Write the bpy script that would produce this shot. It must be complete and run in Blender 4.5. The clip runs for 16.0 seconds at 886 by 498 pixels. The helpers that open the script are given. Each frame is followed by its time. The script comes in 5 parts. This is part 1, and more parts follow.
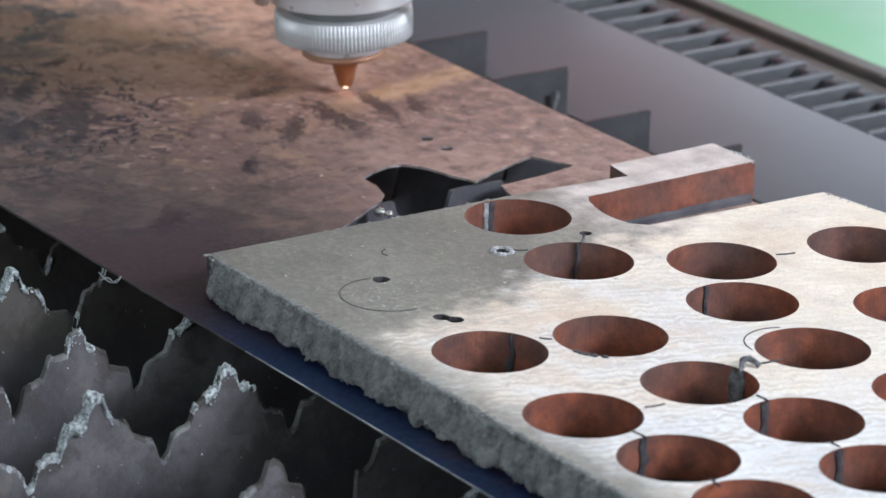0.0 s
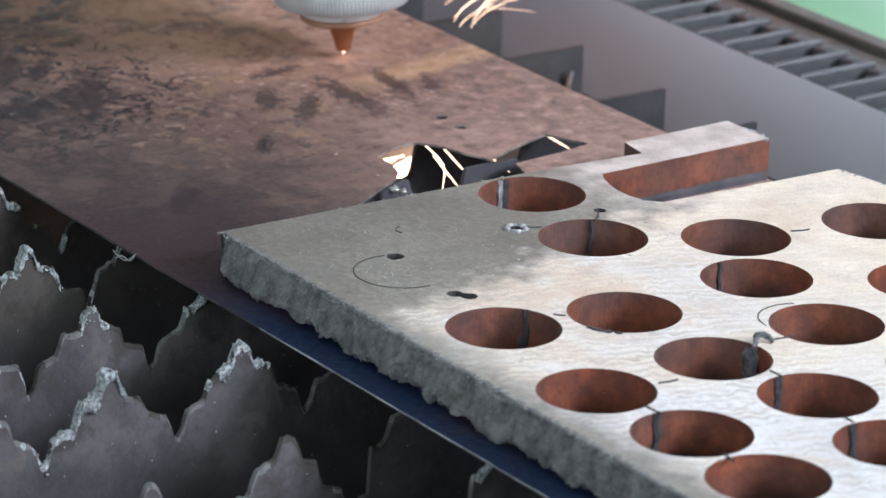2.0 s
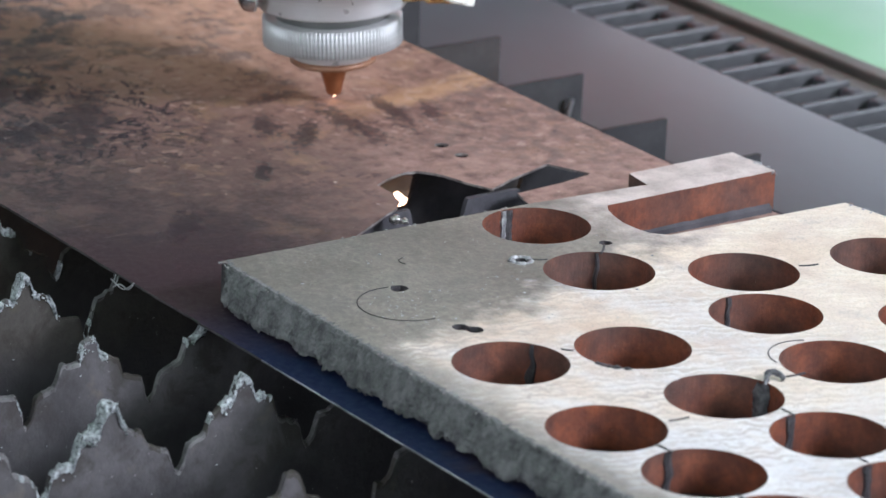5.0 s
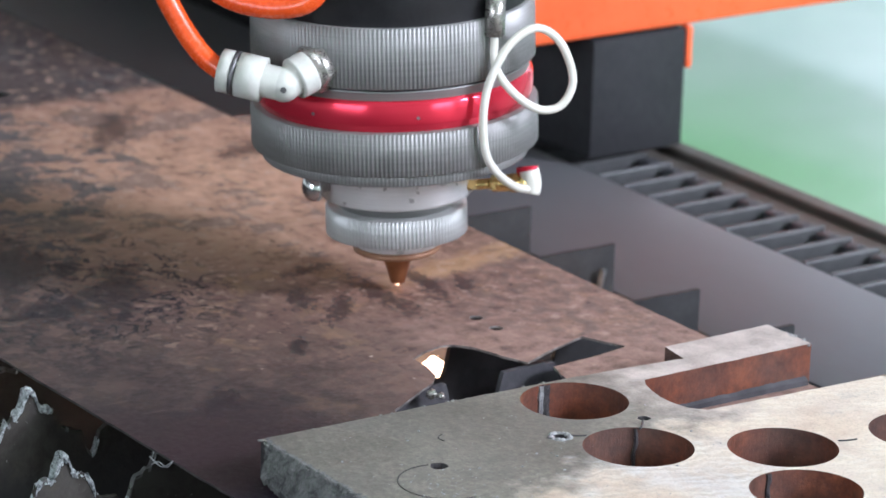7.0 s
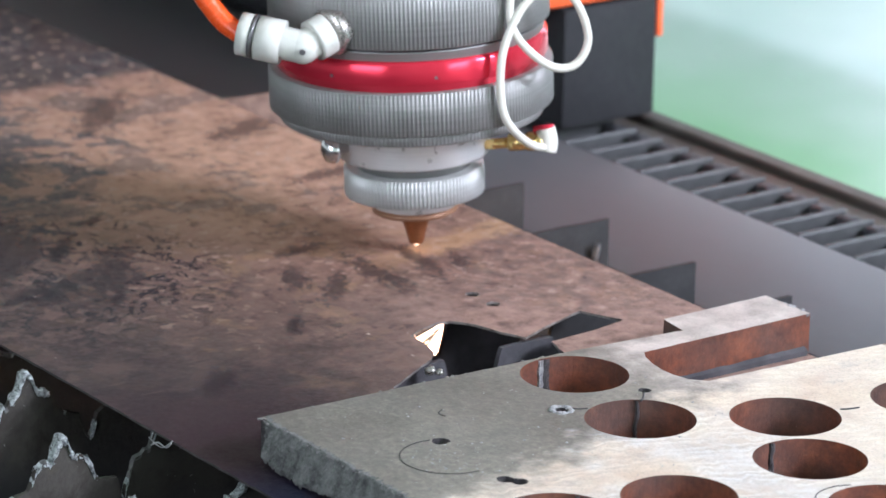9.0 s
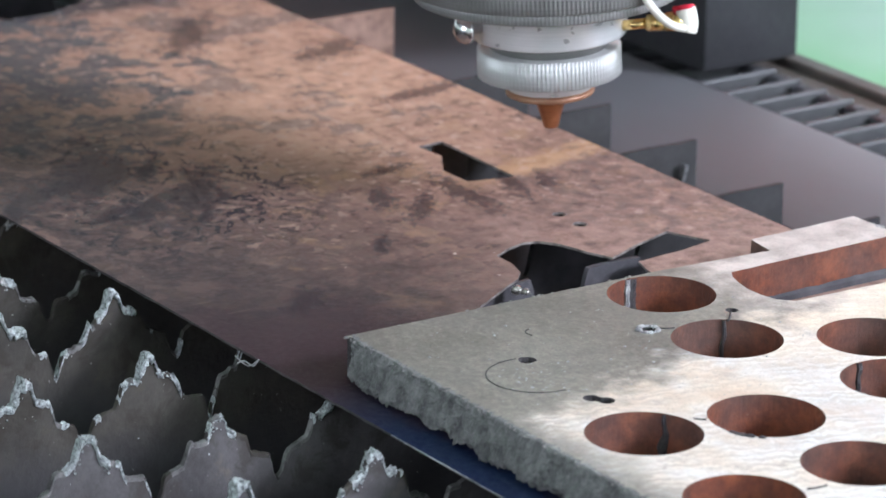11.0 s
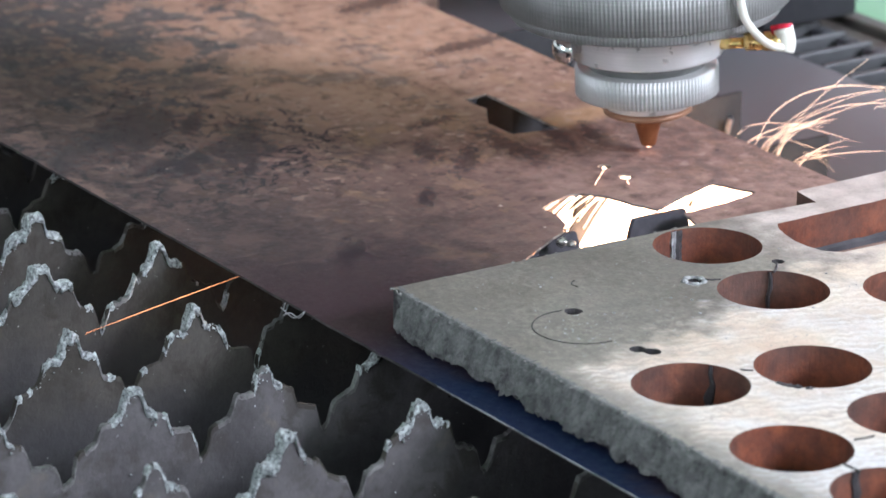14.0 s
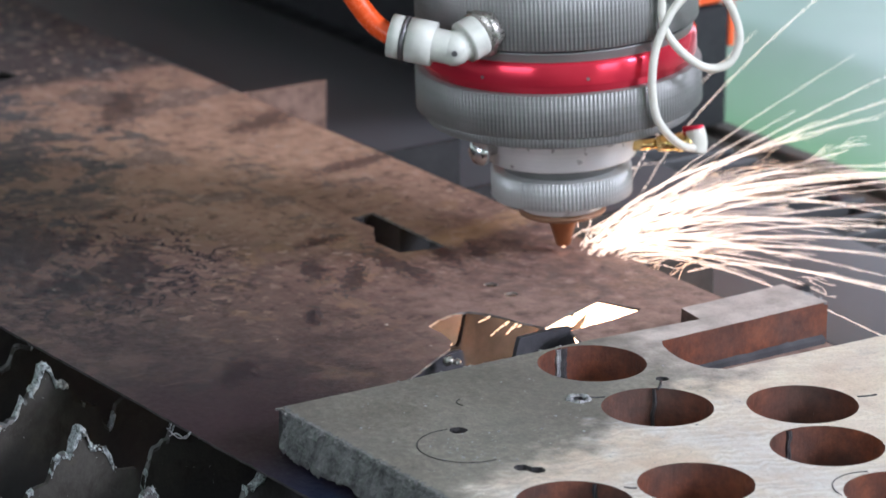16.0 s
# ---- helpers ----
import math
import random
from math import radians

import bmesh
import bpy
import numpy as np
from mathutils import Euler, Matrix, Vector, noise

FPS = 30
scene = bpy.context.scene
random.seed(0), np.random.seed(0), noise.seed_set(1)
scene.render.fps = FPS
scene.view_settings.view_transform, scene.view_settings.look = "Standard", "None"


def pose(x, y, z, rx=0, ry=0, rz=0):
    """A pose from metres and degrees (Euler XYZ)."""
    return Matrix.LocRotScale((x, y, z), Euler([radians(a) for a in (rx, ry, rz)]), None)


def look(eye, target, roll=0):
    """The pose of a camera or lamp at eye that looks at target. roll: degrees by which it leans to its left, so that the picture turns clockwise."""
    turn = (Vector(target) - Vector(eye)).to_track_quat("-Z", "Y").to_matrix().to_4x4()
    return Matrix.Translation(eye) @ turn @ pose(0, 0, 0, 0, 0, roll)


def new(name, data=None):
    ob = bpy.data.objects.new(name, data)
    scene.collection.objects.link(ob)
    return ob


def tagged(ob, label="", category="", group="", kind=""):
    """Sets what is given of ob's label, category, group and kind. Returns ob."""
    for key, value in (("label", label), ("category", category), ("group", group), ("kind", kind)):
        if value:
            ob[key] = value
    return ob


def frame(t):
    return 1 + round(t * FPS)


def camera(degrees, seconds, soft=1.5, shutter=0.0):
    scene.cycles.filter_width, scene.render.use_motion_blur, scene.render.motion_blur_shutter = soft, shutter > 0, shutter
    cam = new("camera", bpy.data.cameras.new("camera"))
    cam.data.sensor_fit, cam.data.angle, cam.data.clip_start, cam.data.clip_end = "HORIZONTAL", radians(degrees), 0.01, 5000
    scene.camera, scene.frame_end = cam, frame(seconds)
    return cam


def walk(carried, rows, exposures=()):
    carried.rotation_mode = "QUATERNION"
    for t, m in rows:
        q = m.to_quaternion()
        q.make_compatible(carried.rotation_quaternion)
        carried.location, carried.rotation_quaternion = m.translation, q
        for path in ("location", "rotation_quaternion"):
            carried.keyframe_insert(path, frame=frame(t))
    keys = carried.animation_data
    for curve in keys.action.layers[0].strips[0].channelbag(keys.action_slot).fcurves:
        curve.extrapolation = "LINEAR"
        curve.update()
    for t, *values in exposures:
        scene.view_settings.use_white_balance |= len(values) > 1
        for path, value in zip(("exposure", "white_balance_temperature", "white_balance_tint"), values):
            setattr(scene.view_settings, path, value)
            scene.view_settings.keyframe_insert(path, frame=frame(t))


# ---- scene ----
cam = camera(12.26, 16.0, soft=1.5, shutter=0.35)
cam.data.dof.use_dof = True
cam.data.dof.focus_distance, cam.data.dof.aperture_fstop = 1.12, 26.0

# seconds, eye, heading from +y towards +x, elevation, roll
PATH = [
    (0.0, 0.8687, -0.6038, 0.3906, -55.200, -19.693, 1.65),
    (0.5, 0.8728, -0.6050, 0.3913, -55.193, -19.634, 1.54),
    (1.0, 0.8735, -0.6059, 0.3882, -55.269, -19.580, 1.52),
    (1.5, 0.8691, -0.6042, 0.3876, -55.341, -19.746, 1.39),
    (2.0, 0.8709, -0.6025, 0.3877, -55.525, -19.857, 1.42),
    (2.5, 0.8638, -0.6031, 0.3887, -55.232, -19.784, 1.74),
    (3.0, 0.8588, -0.6021, 0.3877, -55.167, -19.728, 1.81),
    (5.5, 0.8462, -0.6043, 0.3861, -54.837, -19.454, 2.30),
    (6.0, 0.8425, -0.6054, 0.3915, -55.136, -18.750, 2.23),
    (6.5, 0.8421, -0.6057, 0.3934, -55.167, -17.934, 1.95),
    (7.0, 0.8417, -0.6108, 0.3955, -54.971, -17.703, 1.90),
    (7.5, 0.8365, -0.6079, 0.3912, -54.679, -17.704, 1.62),
    (8.0, 0.8354, -0.6106, 0.3893, -54.318, -17.632, 1.28),
    (10.5, 0.8350, -0.6147, 0.3867, -55.551, -18.414, 0.77),
    (11.0, 0.8346, -0.6132, 0.3852, -55.847, -18.764, 0.79),
    (11.5, 0.8380, -0.6157, 0.3830, -55.984, -19.035, 0.73),
    (12.0, 0.8380, -0.6172, 0.3826, -56.097, -19.164, 0.82),
    (12.5, 0.8383, -0.6167, 0.3830, -56.060, -19.001, 0.68),
    (13.0, 0.8357, -0.6156, 0.3830, -56.275, -19.170, 0.59),
    (13.5, 0.8345, -0.6146, 0.3806, -56.389, -19.301, 0.49),
    (14.0, 0.8340, -0.6147, 0.3832, -56.426, -19.338, 0.52),
    (14.5, 0.8348, -0.6131, 0.3887, -56.055, -18.671, 0.67),
    (15.0, 0.8356, -0.6100, 0.3873, -55.527, -17.885, 0.76),
    (15.5, 0.8368, -0.6098, 0.3885, -55.164, -17.639, 0.65),
    (16.0, 0.8394, -0.6122, 0.3864, -55.034, -17.770, 0.59)
]


def sight(x, y, z, heading, elevation, roll):
    a, e = radians(heading), radians(elevation)
    way = Vector((math.sin(a) * math.cos(e), math.cos(a) * math.cos(e), math.sin(e)))
    return look((x, y, z), Vector((x, y, z)) + way, roll)


walk(cam, [(r[0], sight(*r[1:])) for r in PATH], exposures=[(0.0, -0.04), (5.5, -0.1), (8.2, -0.03), (10.3, 0.16), (13.3, 0.2), (14.2, 0.05), (15.0, -0.2), (16.0, -0.42)])

# ---- light ----
world = bpy.data.worlds.new("world")
scene.world = world
world.use_nodes = True
wn = world.node_tree.nodes
sky = wn.new("ShaderNodeTexSky")
sky.sky_type, sky.sun_disc = "NISHITA", False
sky.sun_elevation, sky.sun_rotation = radians(40), radians(120)
world.node_tree.links.new(sky.outputs[0], wn["Background"].inputs[0])
wn["Background"].inputs[1].default_value = 0.1


def window_light(name, eye, target, sx, sy, watts, colour):
    lamp = bpy.data.lights.new(name, "AREA")
    lamp.shape, lamp.size, lamp.size_y = "RECTANGLE", sx, sy
    lamp.energy, lamp.color = watts, colour
    ob = new(name, lamp)
    ob.matrix_world = look(eye, target)
    return ob


# a high window in the east wall, the open door beyond the machine, windows behind the camera
window_light("high_window_light", (4.9, 3.4, 3.35), (-0.1, 0.05, 0), 1.7, 1.5, 690, (0.83, 0.85, 1.02))
window_light("door_light", (-4.9, 6.0, 1.2), (0, 0, 0.6), 2.7, 3.8, 152, (0.79, 0.84, 1.0))
window_light("window_light", (4.9, 0.6, 1.9), (0, 0, 0), 1.6, 1.8, 104, (0.81, 0.85, 1.0))
window_light("window_light", (1.9, -5.9, 1.9), (0, 0, 0), 3.0, 1.8, 160, (0.81, 0.85, 1.0))


# ---- materials ----
def nodes_of(name):
    m = bpy.data.materials.new(name)
    m.use_nodes = True
    return m, m.node_tree.nodes, m.node_tree.links, m.node_tree.nodes["Principled BSDF"]


def noise_node(n, l, coord, scale, detail=5.0, rough=0.6, distort=0.0):
    t = n.new("ShaderNodeTexNoise")
    t.inputs["Scale"].default_value, t.inputs["Detail"].default_value = scale, detail
    t.inputs["Roughness"].default_value, t.inputs["Distortion"].default_value = rough, distort
    l.new(coord, t.inputs["Vector"])
    return t.outputs["Fac"]


def ramp(n, l, fac, stops):
    r = n.new("ShaderNodeValToRGB")
    e = r.color_ramp.elements
    while len(e) < len(stops):
        e.new(0.5)
    for el, (p, c) in zip(e, stops):
        el.position = p
        el.color = (*c, 1) if isinstance(c, tuple) else (c, c, c, 1)
    l.new(fac, r.inputs[0])
    return r.outputs[0]


def blend(n, l, fac, a, b, kind="MIX"):
    m = n.new("ShaderNodeMix")
    m.data_type, m.blend_type = "RGBA", kind
    for sock, v in ((m.inputs[0], fac), (m.inputs[6], a), (m.inputs[7], b)):
        if isinstance(v, (int, float)):
            sock.default_value = v
        elif isinstance(v, tuple):
            sock.default_value = (*v, 1)
        else:
            l.new(v, sock)
    return m.outputs[2]


def arith(n, l, op, a, b, clamp=False):
    m = n.new("ShaderNodeMath")
    m.operation, m.use_clamp = op, clamp
    for sock, v in zip(m.inputs, (a, b)):
        if isinstance(v, (int, float)):
            sock.default_value = v
        else:
            l.new(v, sock)
    return m.outputs[0]


def bump(n, l, bsdf, height, strength, distance):
    b = n.new("ShaderNodeBump")
    b.inputs["Strength"].default_value, b.inputs["Distance"].default_value = strength, distance
    l.new(height, b.inputs["Height"])
    l.new(b.outputs[0], bsdf.inputs["Normal"])


def plain(name, c1, c2, scale, rough, metal=0.0, relief=0.3, depth=0.0002, fine=None, spread=0.12, stretch=None):
    """Two-tone surface with coarse and fine variation, in metres."""
    m, n, l, p = nodes_of(name)
    co = n.new("ShaderNodeTexCoord").outputs["Object"]
    if stretch:
        mp = n.new("ShaderNodeMapping")
        mp.inputs["Scale"].default_value = stretch
        l.new(co, mp.inputs["Vector"])
        co = mp.outputs[0]
    big = noise_node(n, l, co, scale)
    small = noise_node(n, l, co, fine or scale * 9, 4, 0.7)
    f = arith(n, l, "ADD", arith(n, l, "MULTIPLY", big, 0.7), arith(n, l, "MULTIPLY", small, 0.3))
    l.new(ramp(n, l, f, [(0.38, c1), (0.62, c2)]), p.inputs["Base Color"])
    l.new(ramp(n, l, small, [(0.3, max(rough - spread, 0.04)), (0.7, min(rough + spread, 1))]), p.inputs["Roughness"])
    p.inputs["Metallic"].default_value = metal
    bump(n, l, p, small, relief, depth)
    return m


def lathed(name, c1, c2, rough, metal, grain=0.6):
    """Metal turned on a lathe: fine rings round the axis draw the highlights out along it."""
    m, n, l, p = nodes_of(name)
    co = n.new("ShaderNodeTexCoord").outputs["Object"]
    mp = n.new("ShaderNodeMapping")
    mp.inputs["Scale"].default_value = (1, 1, 60)
    l.new(co, mp.inputs["Vector"])
    rings = noise_node(n, l, mp.outputs[0], 40, 3, 0.6)
    wear = noise_node(n, l, co, 90, 5, 0.65)
    f = arith(n, l, "ADD", arith(n, l, "MULTIPLY", rings, 0.5), arith(n, l, "MULTIPLY", wear, 0.5))
    l.new(ramp(n, l, f, [(0.38, c1), (0.62, c2)]), p.inputs["Base Color"])
    l.new(ramp(n, l, wear, [(0.3, rough - 0.05), (0.7, rough + 0.06)]), p.inputs["Roughness"])
    p.inputs["Metallic"].default_value = metal
    p.inputs["Anisotropic"].default_value, p.inputs["Anisotropic Rotation"].default_value = grain, 0.25
    t = n.new("ShaderNodeTangent")
    t.direction_type, t.axis = "RADIAL", "Z"
    l.new(t.outputs[0], p.inputs["Tangent"])
    return m


def glow(name, colour, strength):
    m, n, l, p = nodes_of(name)
    p.inputs["Base Color"].default_value = (*colour, 1)
    p.inputs["Emission Color"].default_value = (*colour, 1)
    p.inputs["Emission Strength"].default_value = strength
    return m


def stain(n, l, co, wob, x, y, rx, ry, turn=0.6):
    mp = n.new("ShaderNodeMapping")
    mp.vector_type = "TEXTURE"
    mp.inputs["Location"].default_value = (x, y, 0)
    mp.inputs["Rotation"].default_value = (0, 0, turn + 1.5)
    mp.inputs["Scale"].default_value = (rx * 1.4, ry * 1.1, 1)
    l.new(co, mp.inputs["Vector"])
    d = n.new("ShaderNodeVectorMath")
    d.operation = "LENGTH"
    l.new(mp.outputs[0], d.inputs[0])
    f = arith(n, l, "SUBTRACT", arith(n, l, "MULTIPLY", wob, 6.0), d.outputs["Value"])
    return ramp(n, l, arith(n, l, "SUBTRACT", f, 1.65), [(0.3, 0.0), (0.45, 1.0)])


# dark smears and burnt blotches, a few also painting shade round the nozzle: place, half sizes, turn
SMEARS = [(-0.153, 0.034, 0.008, 0.0035, 1.2), (-0.1396, 0.0395, 0.010, 0.0032, 0.9), (-0.1465, 0.058, 0.013, 0.0032, 1.5), (-0.339, 0.0755, 0.016, 0.006, 0.9),
          (-0.2985, 0.1085, 0.012, 0.006, 0.5), (-0.187, -0.011, 0.018, 0.006, 1.0), (-0.1816, -0.034, 0.012, 0.006, 0.4), (-0.0867, -0.0345, 0.008, 0.004, 0.9),
          (-0.219, -0.0288, 0.022, 0.006, 1.1), (-0.2408, 0.111, 0.014, 0.004, 0.2), (-0.116, 0.010, 0.006, 0.002, 1.0), (-0.176, 0.052, 0.006, 0.003, 0.4),
          (-0.2151, -0.0385, 0.014, 0.006, 0.9), (-0.2199, -0.0205, 0.012, 0.004, 1.1), (-0.2138, -0.0127, 0.01, 0.003, 0.9), (-0.178, -0.0346, 0.008, 0.006, 0.5), (-0.1884, -0.01, 0.008, 0.005, 0.9),
          (-0.1661, -0.0193, 0.005, 0.003, 0.9), (-0.1891, -0.0185, 0.006, 0.003, 0.6), (-0.208, -0.0545, 0.006, 0.004, 0.9), (-0.2352, 0.0105, 0.004, 0.003, 0.5), (-0.1807, -0.0047, 0.004, 0.003, 1.0),
          (-0.1475, 0.0765, 0.011, 0.003, 1.5), (-0.1385, 0.059, 0.008, 0.0035, 1.5), (-0.1425, 0.087, 0.006, 0.0025, 1.2), (-0.205, -0.06, 0.012, 0.005, 0.9)]


def rusty_sheet():
    m, n, l, p = nodes_of("rusty_sheet_steel")
    co = n.new("ShaderNodeTexCoord").outputs["Object"]
    sep = n.new("ShaderNodeSeparateXYZ")
    l.new(co, sep.inputs[0])

    def moved(k):
        mp = n.new("ShaderNodeMapping")
        mp.inputs["Location"].default_value = (k * 1.7, k * 0.9, k * 0.4)
        l.new(co, mp.inputs["Vector"])
        return mp.outputs[0]

    wide = noise_node(n, l, co, 14, 3, 0.5)
    mid = noise_node(n, l, co, 150, 8, 0.7)
    fine = noise_node(n, l, co, 420, 5, 0.75)
    grain = noise_node(n, l, co, 1500, 3, 0.7)
    smear = n.new("ShaderNodeMapping")
    smear.inputs["Scale"].default_value = (1.0, 0.6, 1.0)
    smear.inputs["Rotation"].default_value = (0, 0, 0.5)
    l.new(co, smear.inputs["Vector"])
    streak = noise_node(n, l, smear.outputs[0], 110, 8, 0.72)
    # smooth purple-brown scale near the plate, mottled rust further along the sheet
    scale_tone = ramp(n, l, streak, [(0.3, (0.03, 0.021, 0.022)), (0.46, (0.076, 0.048, 0.045)), (0.58, (0.118, 0.073, 0.065)), (0.72, (0.22, 0.14, 0.118))])
    rust_tone = ramp(n, l, mid, [(0.34, (0.06, 0.04, 0.037)), (0.45, (0.165, 0.098, 0.08)), (0.55, (0.25, 0.15, 0.118)), (0.66, (0.38, 0.24, 0.185))])
    along_sheet = arith(n, l, "ADD", sep.outputs[0], arith(n, l, "MULTIPLY", arith(n, l, "SUBTRACT", wide, 0.5), 0.16))
    far = ramp(n, l, arith(n, l, "MULTIPLY", along_sheet, -4.0), [(0.40, 0.0), (0.66, 1.0)])
    some = ramp(n, l, arith(n, l, "MULTIPLY", along_sheet, -4.0), [(0.2, 0.25), (0.66, 1.0)])
    col = blend(n, l, far, scale_tone, rust_tone)
    pink = ramp(n, l, noise_node(n, l, moved(1.0), 75, 8, 0.66, 0.3), [(0.525, 0.0), (0.56, 0.75)])
    col = blend(n, l, arith(n, l, "MULTIPLY", pink, some), col, ramp(n, l, fine, [(0.3, (0.15, 0.09, 0.07)), (0.7, (0.33, 0.205, 0.16))]))
    ochre = ramp(n, l, noise_node(n, l, moved(2.0), 60, 8, 0.66), [(0.55, 0.0), (0.6, 0.75)])
    col = blend(n, l, arith(n, l, "MULTIPLY", ochre, some), col, ramp(n, l, fine, [(0.3, (0.16, 0.095, 0.055)), (0.7, (0.38, 0.235, 0.14))]))
    grey_bias = arith(n, l, "MULTIPLY", arith(n, l, "SUBTRACT", sep.outputs[1], 0.02), -1.1)
    grey = arith(n, l, "ADD", noise_node(n, l, moved(3.0), 48, 8, 0.7), grey_bias)
    grey = ramp(n, l, grey, [(0.58, 0.0), (0.61, 0.45)])
    col = blend(n, l, arith(n, l, "MULTIPLY", grey, far), col, ramp(n, l, mid, [(0.35, (0.02, 0.02, 0.021)), (0.5, (0.05, 0.048, 0.044)), (0.65, (0.088, 0.08, 0.068))]))
    # tan rust over most of the sheet, to a far seam; fading includes painted shade
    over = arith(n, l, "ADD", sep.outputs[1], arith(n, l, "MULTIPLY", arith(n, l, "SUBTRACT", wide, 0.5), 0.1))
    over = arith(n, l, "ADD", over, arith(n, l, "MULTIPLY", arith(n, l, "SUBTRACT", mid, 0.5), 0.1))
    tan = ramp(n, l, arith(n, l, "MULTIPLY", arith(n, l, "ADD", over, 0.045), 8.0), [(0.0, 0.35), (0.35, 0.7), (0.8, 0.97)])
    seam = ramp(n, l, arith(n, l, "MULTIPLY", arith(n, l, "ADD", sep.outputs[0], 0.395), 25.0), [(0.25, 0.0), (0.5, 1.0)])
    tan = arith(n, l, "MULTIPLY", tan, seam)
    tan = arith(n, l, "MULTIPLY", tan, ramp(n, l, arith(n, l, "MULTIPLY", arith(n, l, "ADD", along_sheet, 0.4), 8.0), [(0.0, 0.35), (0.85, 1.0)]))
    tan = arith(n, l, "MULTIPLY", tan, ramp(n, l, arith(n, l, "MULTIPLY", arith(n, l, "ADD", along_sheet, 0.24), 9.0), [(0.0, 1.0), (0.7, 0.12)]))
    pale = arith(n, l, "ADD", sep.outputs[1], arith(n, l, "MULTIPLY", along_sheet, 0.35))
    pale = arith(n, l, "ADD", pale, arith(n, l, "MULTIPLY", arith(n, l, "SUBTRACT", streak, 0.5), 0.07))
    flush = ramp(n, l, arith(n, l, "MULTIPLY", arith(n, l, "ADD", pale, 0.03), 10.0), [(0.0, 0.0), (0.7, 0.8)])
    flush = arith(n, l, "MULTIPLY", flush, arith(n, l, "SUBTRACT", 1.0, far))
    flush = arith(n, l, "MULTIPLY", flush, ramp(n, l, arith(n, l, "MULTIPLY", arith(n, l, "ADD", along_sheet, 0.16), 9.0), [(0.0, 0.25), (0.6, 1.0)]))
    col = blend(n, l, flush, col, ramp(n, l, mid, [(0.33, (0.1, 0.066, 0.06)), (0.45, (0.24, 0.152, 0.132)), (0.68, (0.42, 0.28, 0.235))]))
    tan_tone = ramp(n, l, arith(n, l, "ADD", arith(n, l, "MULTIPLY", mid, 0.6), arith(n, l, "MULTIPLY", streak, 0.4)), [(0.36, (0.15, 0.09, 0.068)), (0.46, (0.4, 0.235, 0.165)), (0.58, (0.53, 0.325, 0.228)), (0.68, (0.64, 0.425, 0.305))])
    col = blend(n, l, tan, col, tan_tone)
    # an ochre stripe across the sheet with speckled scale beside it
    band = arith(n, l, "ADD", arith(n, l, "ADD", sep.outputs[0], 0.157), arith(n, l, "MULTIPLY", arith(n, l, "SUBTRACT", sep.outputs[1], 0.09), 0.22))
    band = arith(n, l, "ADD", arith(n, l, "ABSOLUTE", band, 0.0), arith(n, l, "MULTIPLY", arith(n, l, "SUBTRACT", mid, 0.5), 0.02))
    band = arith(n, l, "MULTIPLY", ramp(n, l, arith(n, l, "MULTIPLY", band, 50.0), [(0.18, 0.8), (0.42, 0.0)]), ramp(n, l, arith(n, l, "MULTIPLY", sep.outputs[1], 10.0), [(0.55, 0.0), (0.8, 1.0)]))
    col = blend(n, l, band, col, ramp(n, l, streak, [(0.35, (0.32, 0.185, 0.1)), (0.65, (0.55, 0.34, 0.2))]))
    beside = arith(n, l, "MULTIPLY", ramp(n, l, arith(n, l, "MULTIPLY", arith(n, l, "ADD", along_sheet, 0.15), 14.0), [(0.0, 0.0), (0.15, 1.0), (0.6, 1.0), (0.9, 0.0)]), ramp(n, l, arith(n, l, "MULTIPLY", over, 10.0), [(0.55, 0.0), (0.8, 1.0)]))
    chips = noise_node(n, l, moved(15.0), 190, 4, 0.6)
    col = blend(n, l, arith(n, l, "MULTIPLY", beside, ramp(n, l, chips, [(0.5, 0.0), (0.56, 0.4)])), col, (0.1, 0.082, 0.08))
    col = blend(n, l, arith(n, l, "MULTIPLY", beside, ramp(n, l, chips, [(0.34, 0.4), (0.42, 0.0)])), col, (0.5, 0.38, 0.33))
    # bluish dark scale beyond the seam
    col = blend(n, l, arith(n, l, "MULTIPLY", arith(n, l, "SUBTRACT", 1.0, seam), 0.8), col, ramp(n, l, mid, [(0.35, (0.026, 0.028, 0.032)), (0.65, (0.085, 0.082, 0.084))]))
    # black scale blotches, thin scratches, pale flecks
    blot = arith(n, l, "ADD", noise_node(n, l, co, 125, 9, 0.7, 0.25), arith(n, l, "MULTIPLY", arith(n, l, "SUBTRACT", noise_node(n, l, moved(7.3), 22, 3, 0.5), 0.5), 0.3))
    dark = ramp(n, l, blot, [(0.61, 0.0), (0.635, 0.75)])
    keep = arith(n, l, "SUBTRACT", 1.0, arith(n, l, "MULTIPLY", tan, 0.45))
    col = blend(n, l, arith(n, l, "MULTIPLY", arith(n, l, "MULTIPLY", dark, some), keep), col, (0.018, 0.016, 0.02))
    # rings and islands of black scale in one stretch, grey film patches with crisp edges
    lx = arith(n, l, "POWER", arith(n, l, "ABSOLUTE", arith(n, l, "DIVIDE", arith(n, l, "ADD", sep.outputs[0], 0.2), 0.05), 0.0), 2.0)
    ly = arith(n, l, "POWER", arith(n, l, "ABSOLUTE", arith(n, l, "DIVIDE", arith(n, l, "ADD", sep.outputs[1], 0.028), 0.042), 0.0), 2.0)
    zone = ramp(n, l, arith(n, l, "SUBTRACT", 2.2, arith(n, l, "ADD", lx, ly)), [(0.0, 0.0), (1.0, 1.0)])
    ring = noise_node(n, l, moved(9.0), 80, 4, 0.62, 0.6)
    ring = arith(n, l, "ABSOLUTE", arith(n, l, "SUBTRACT", ring, 0.54), 0.0)
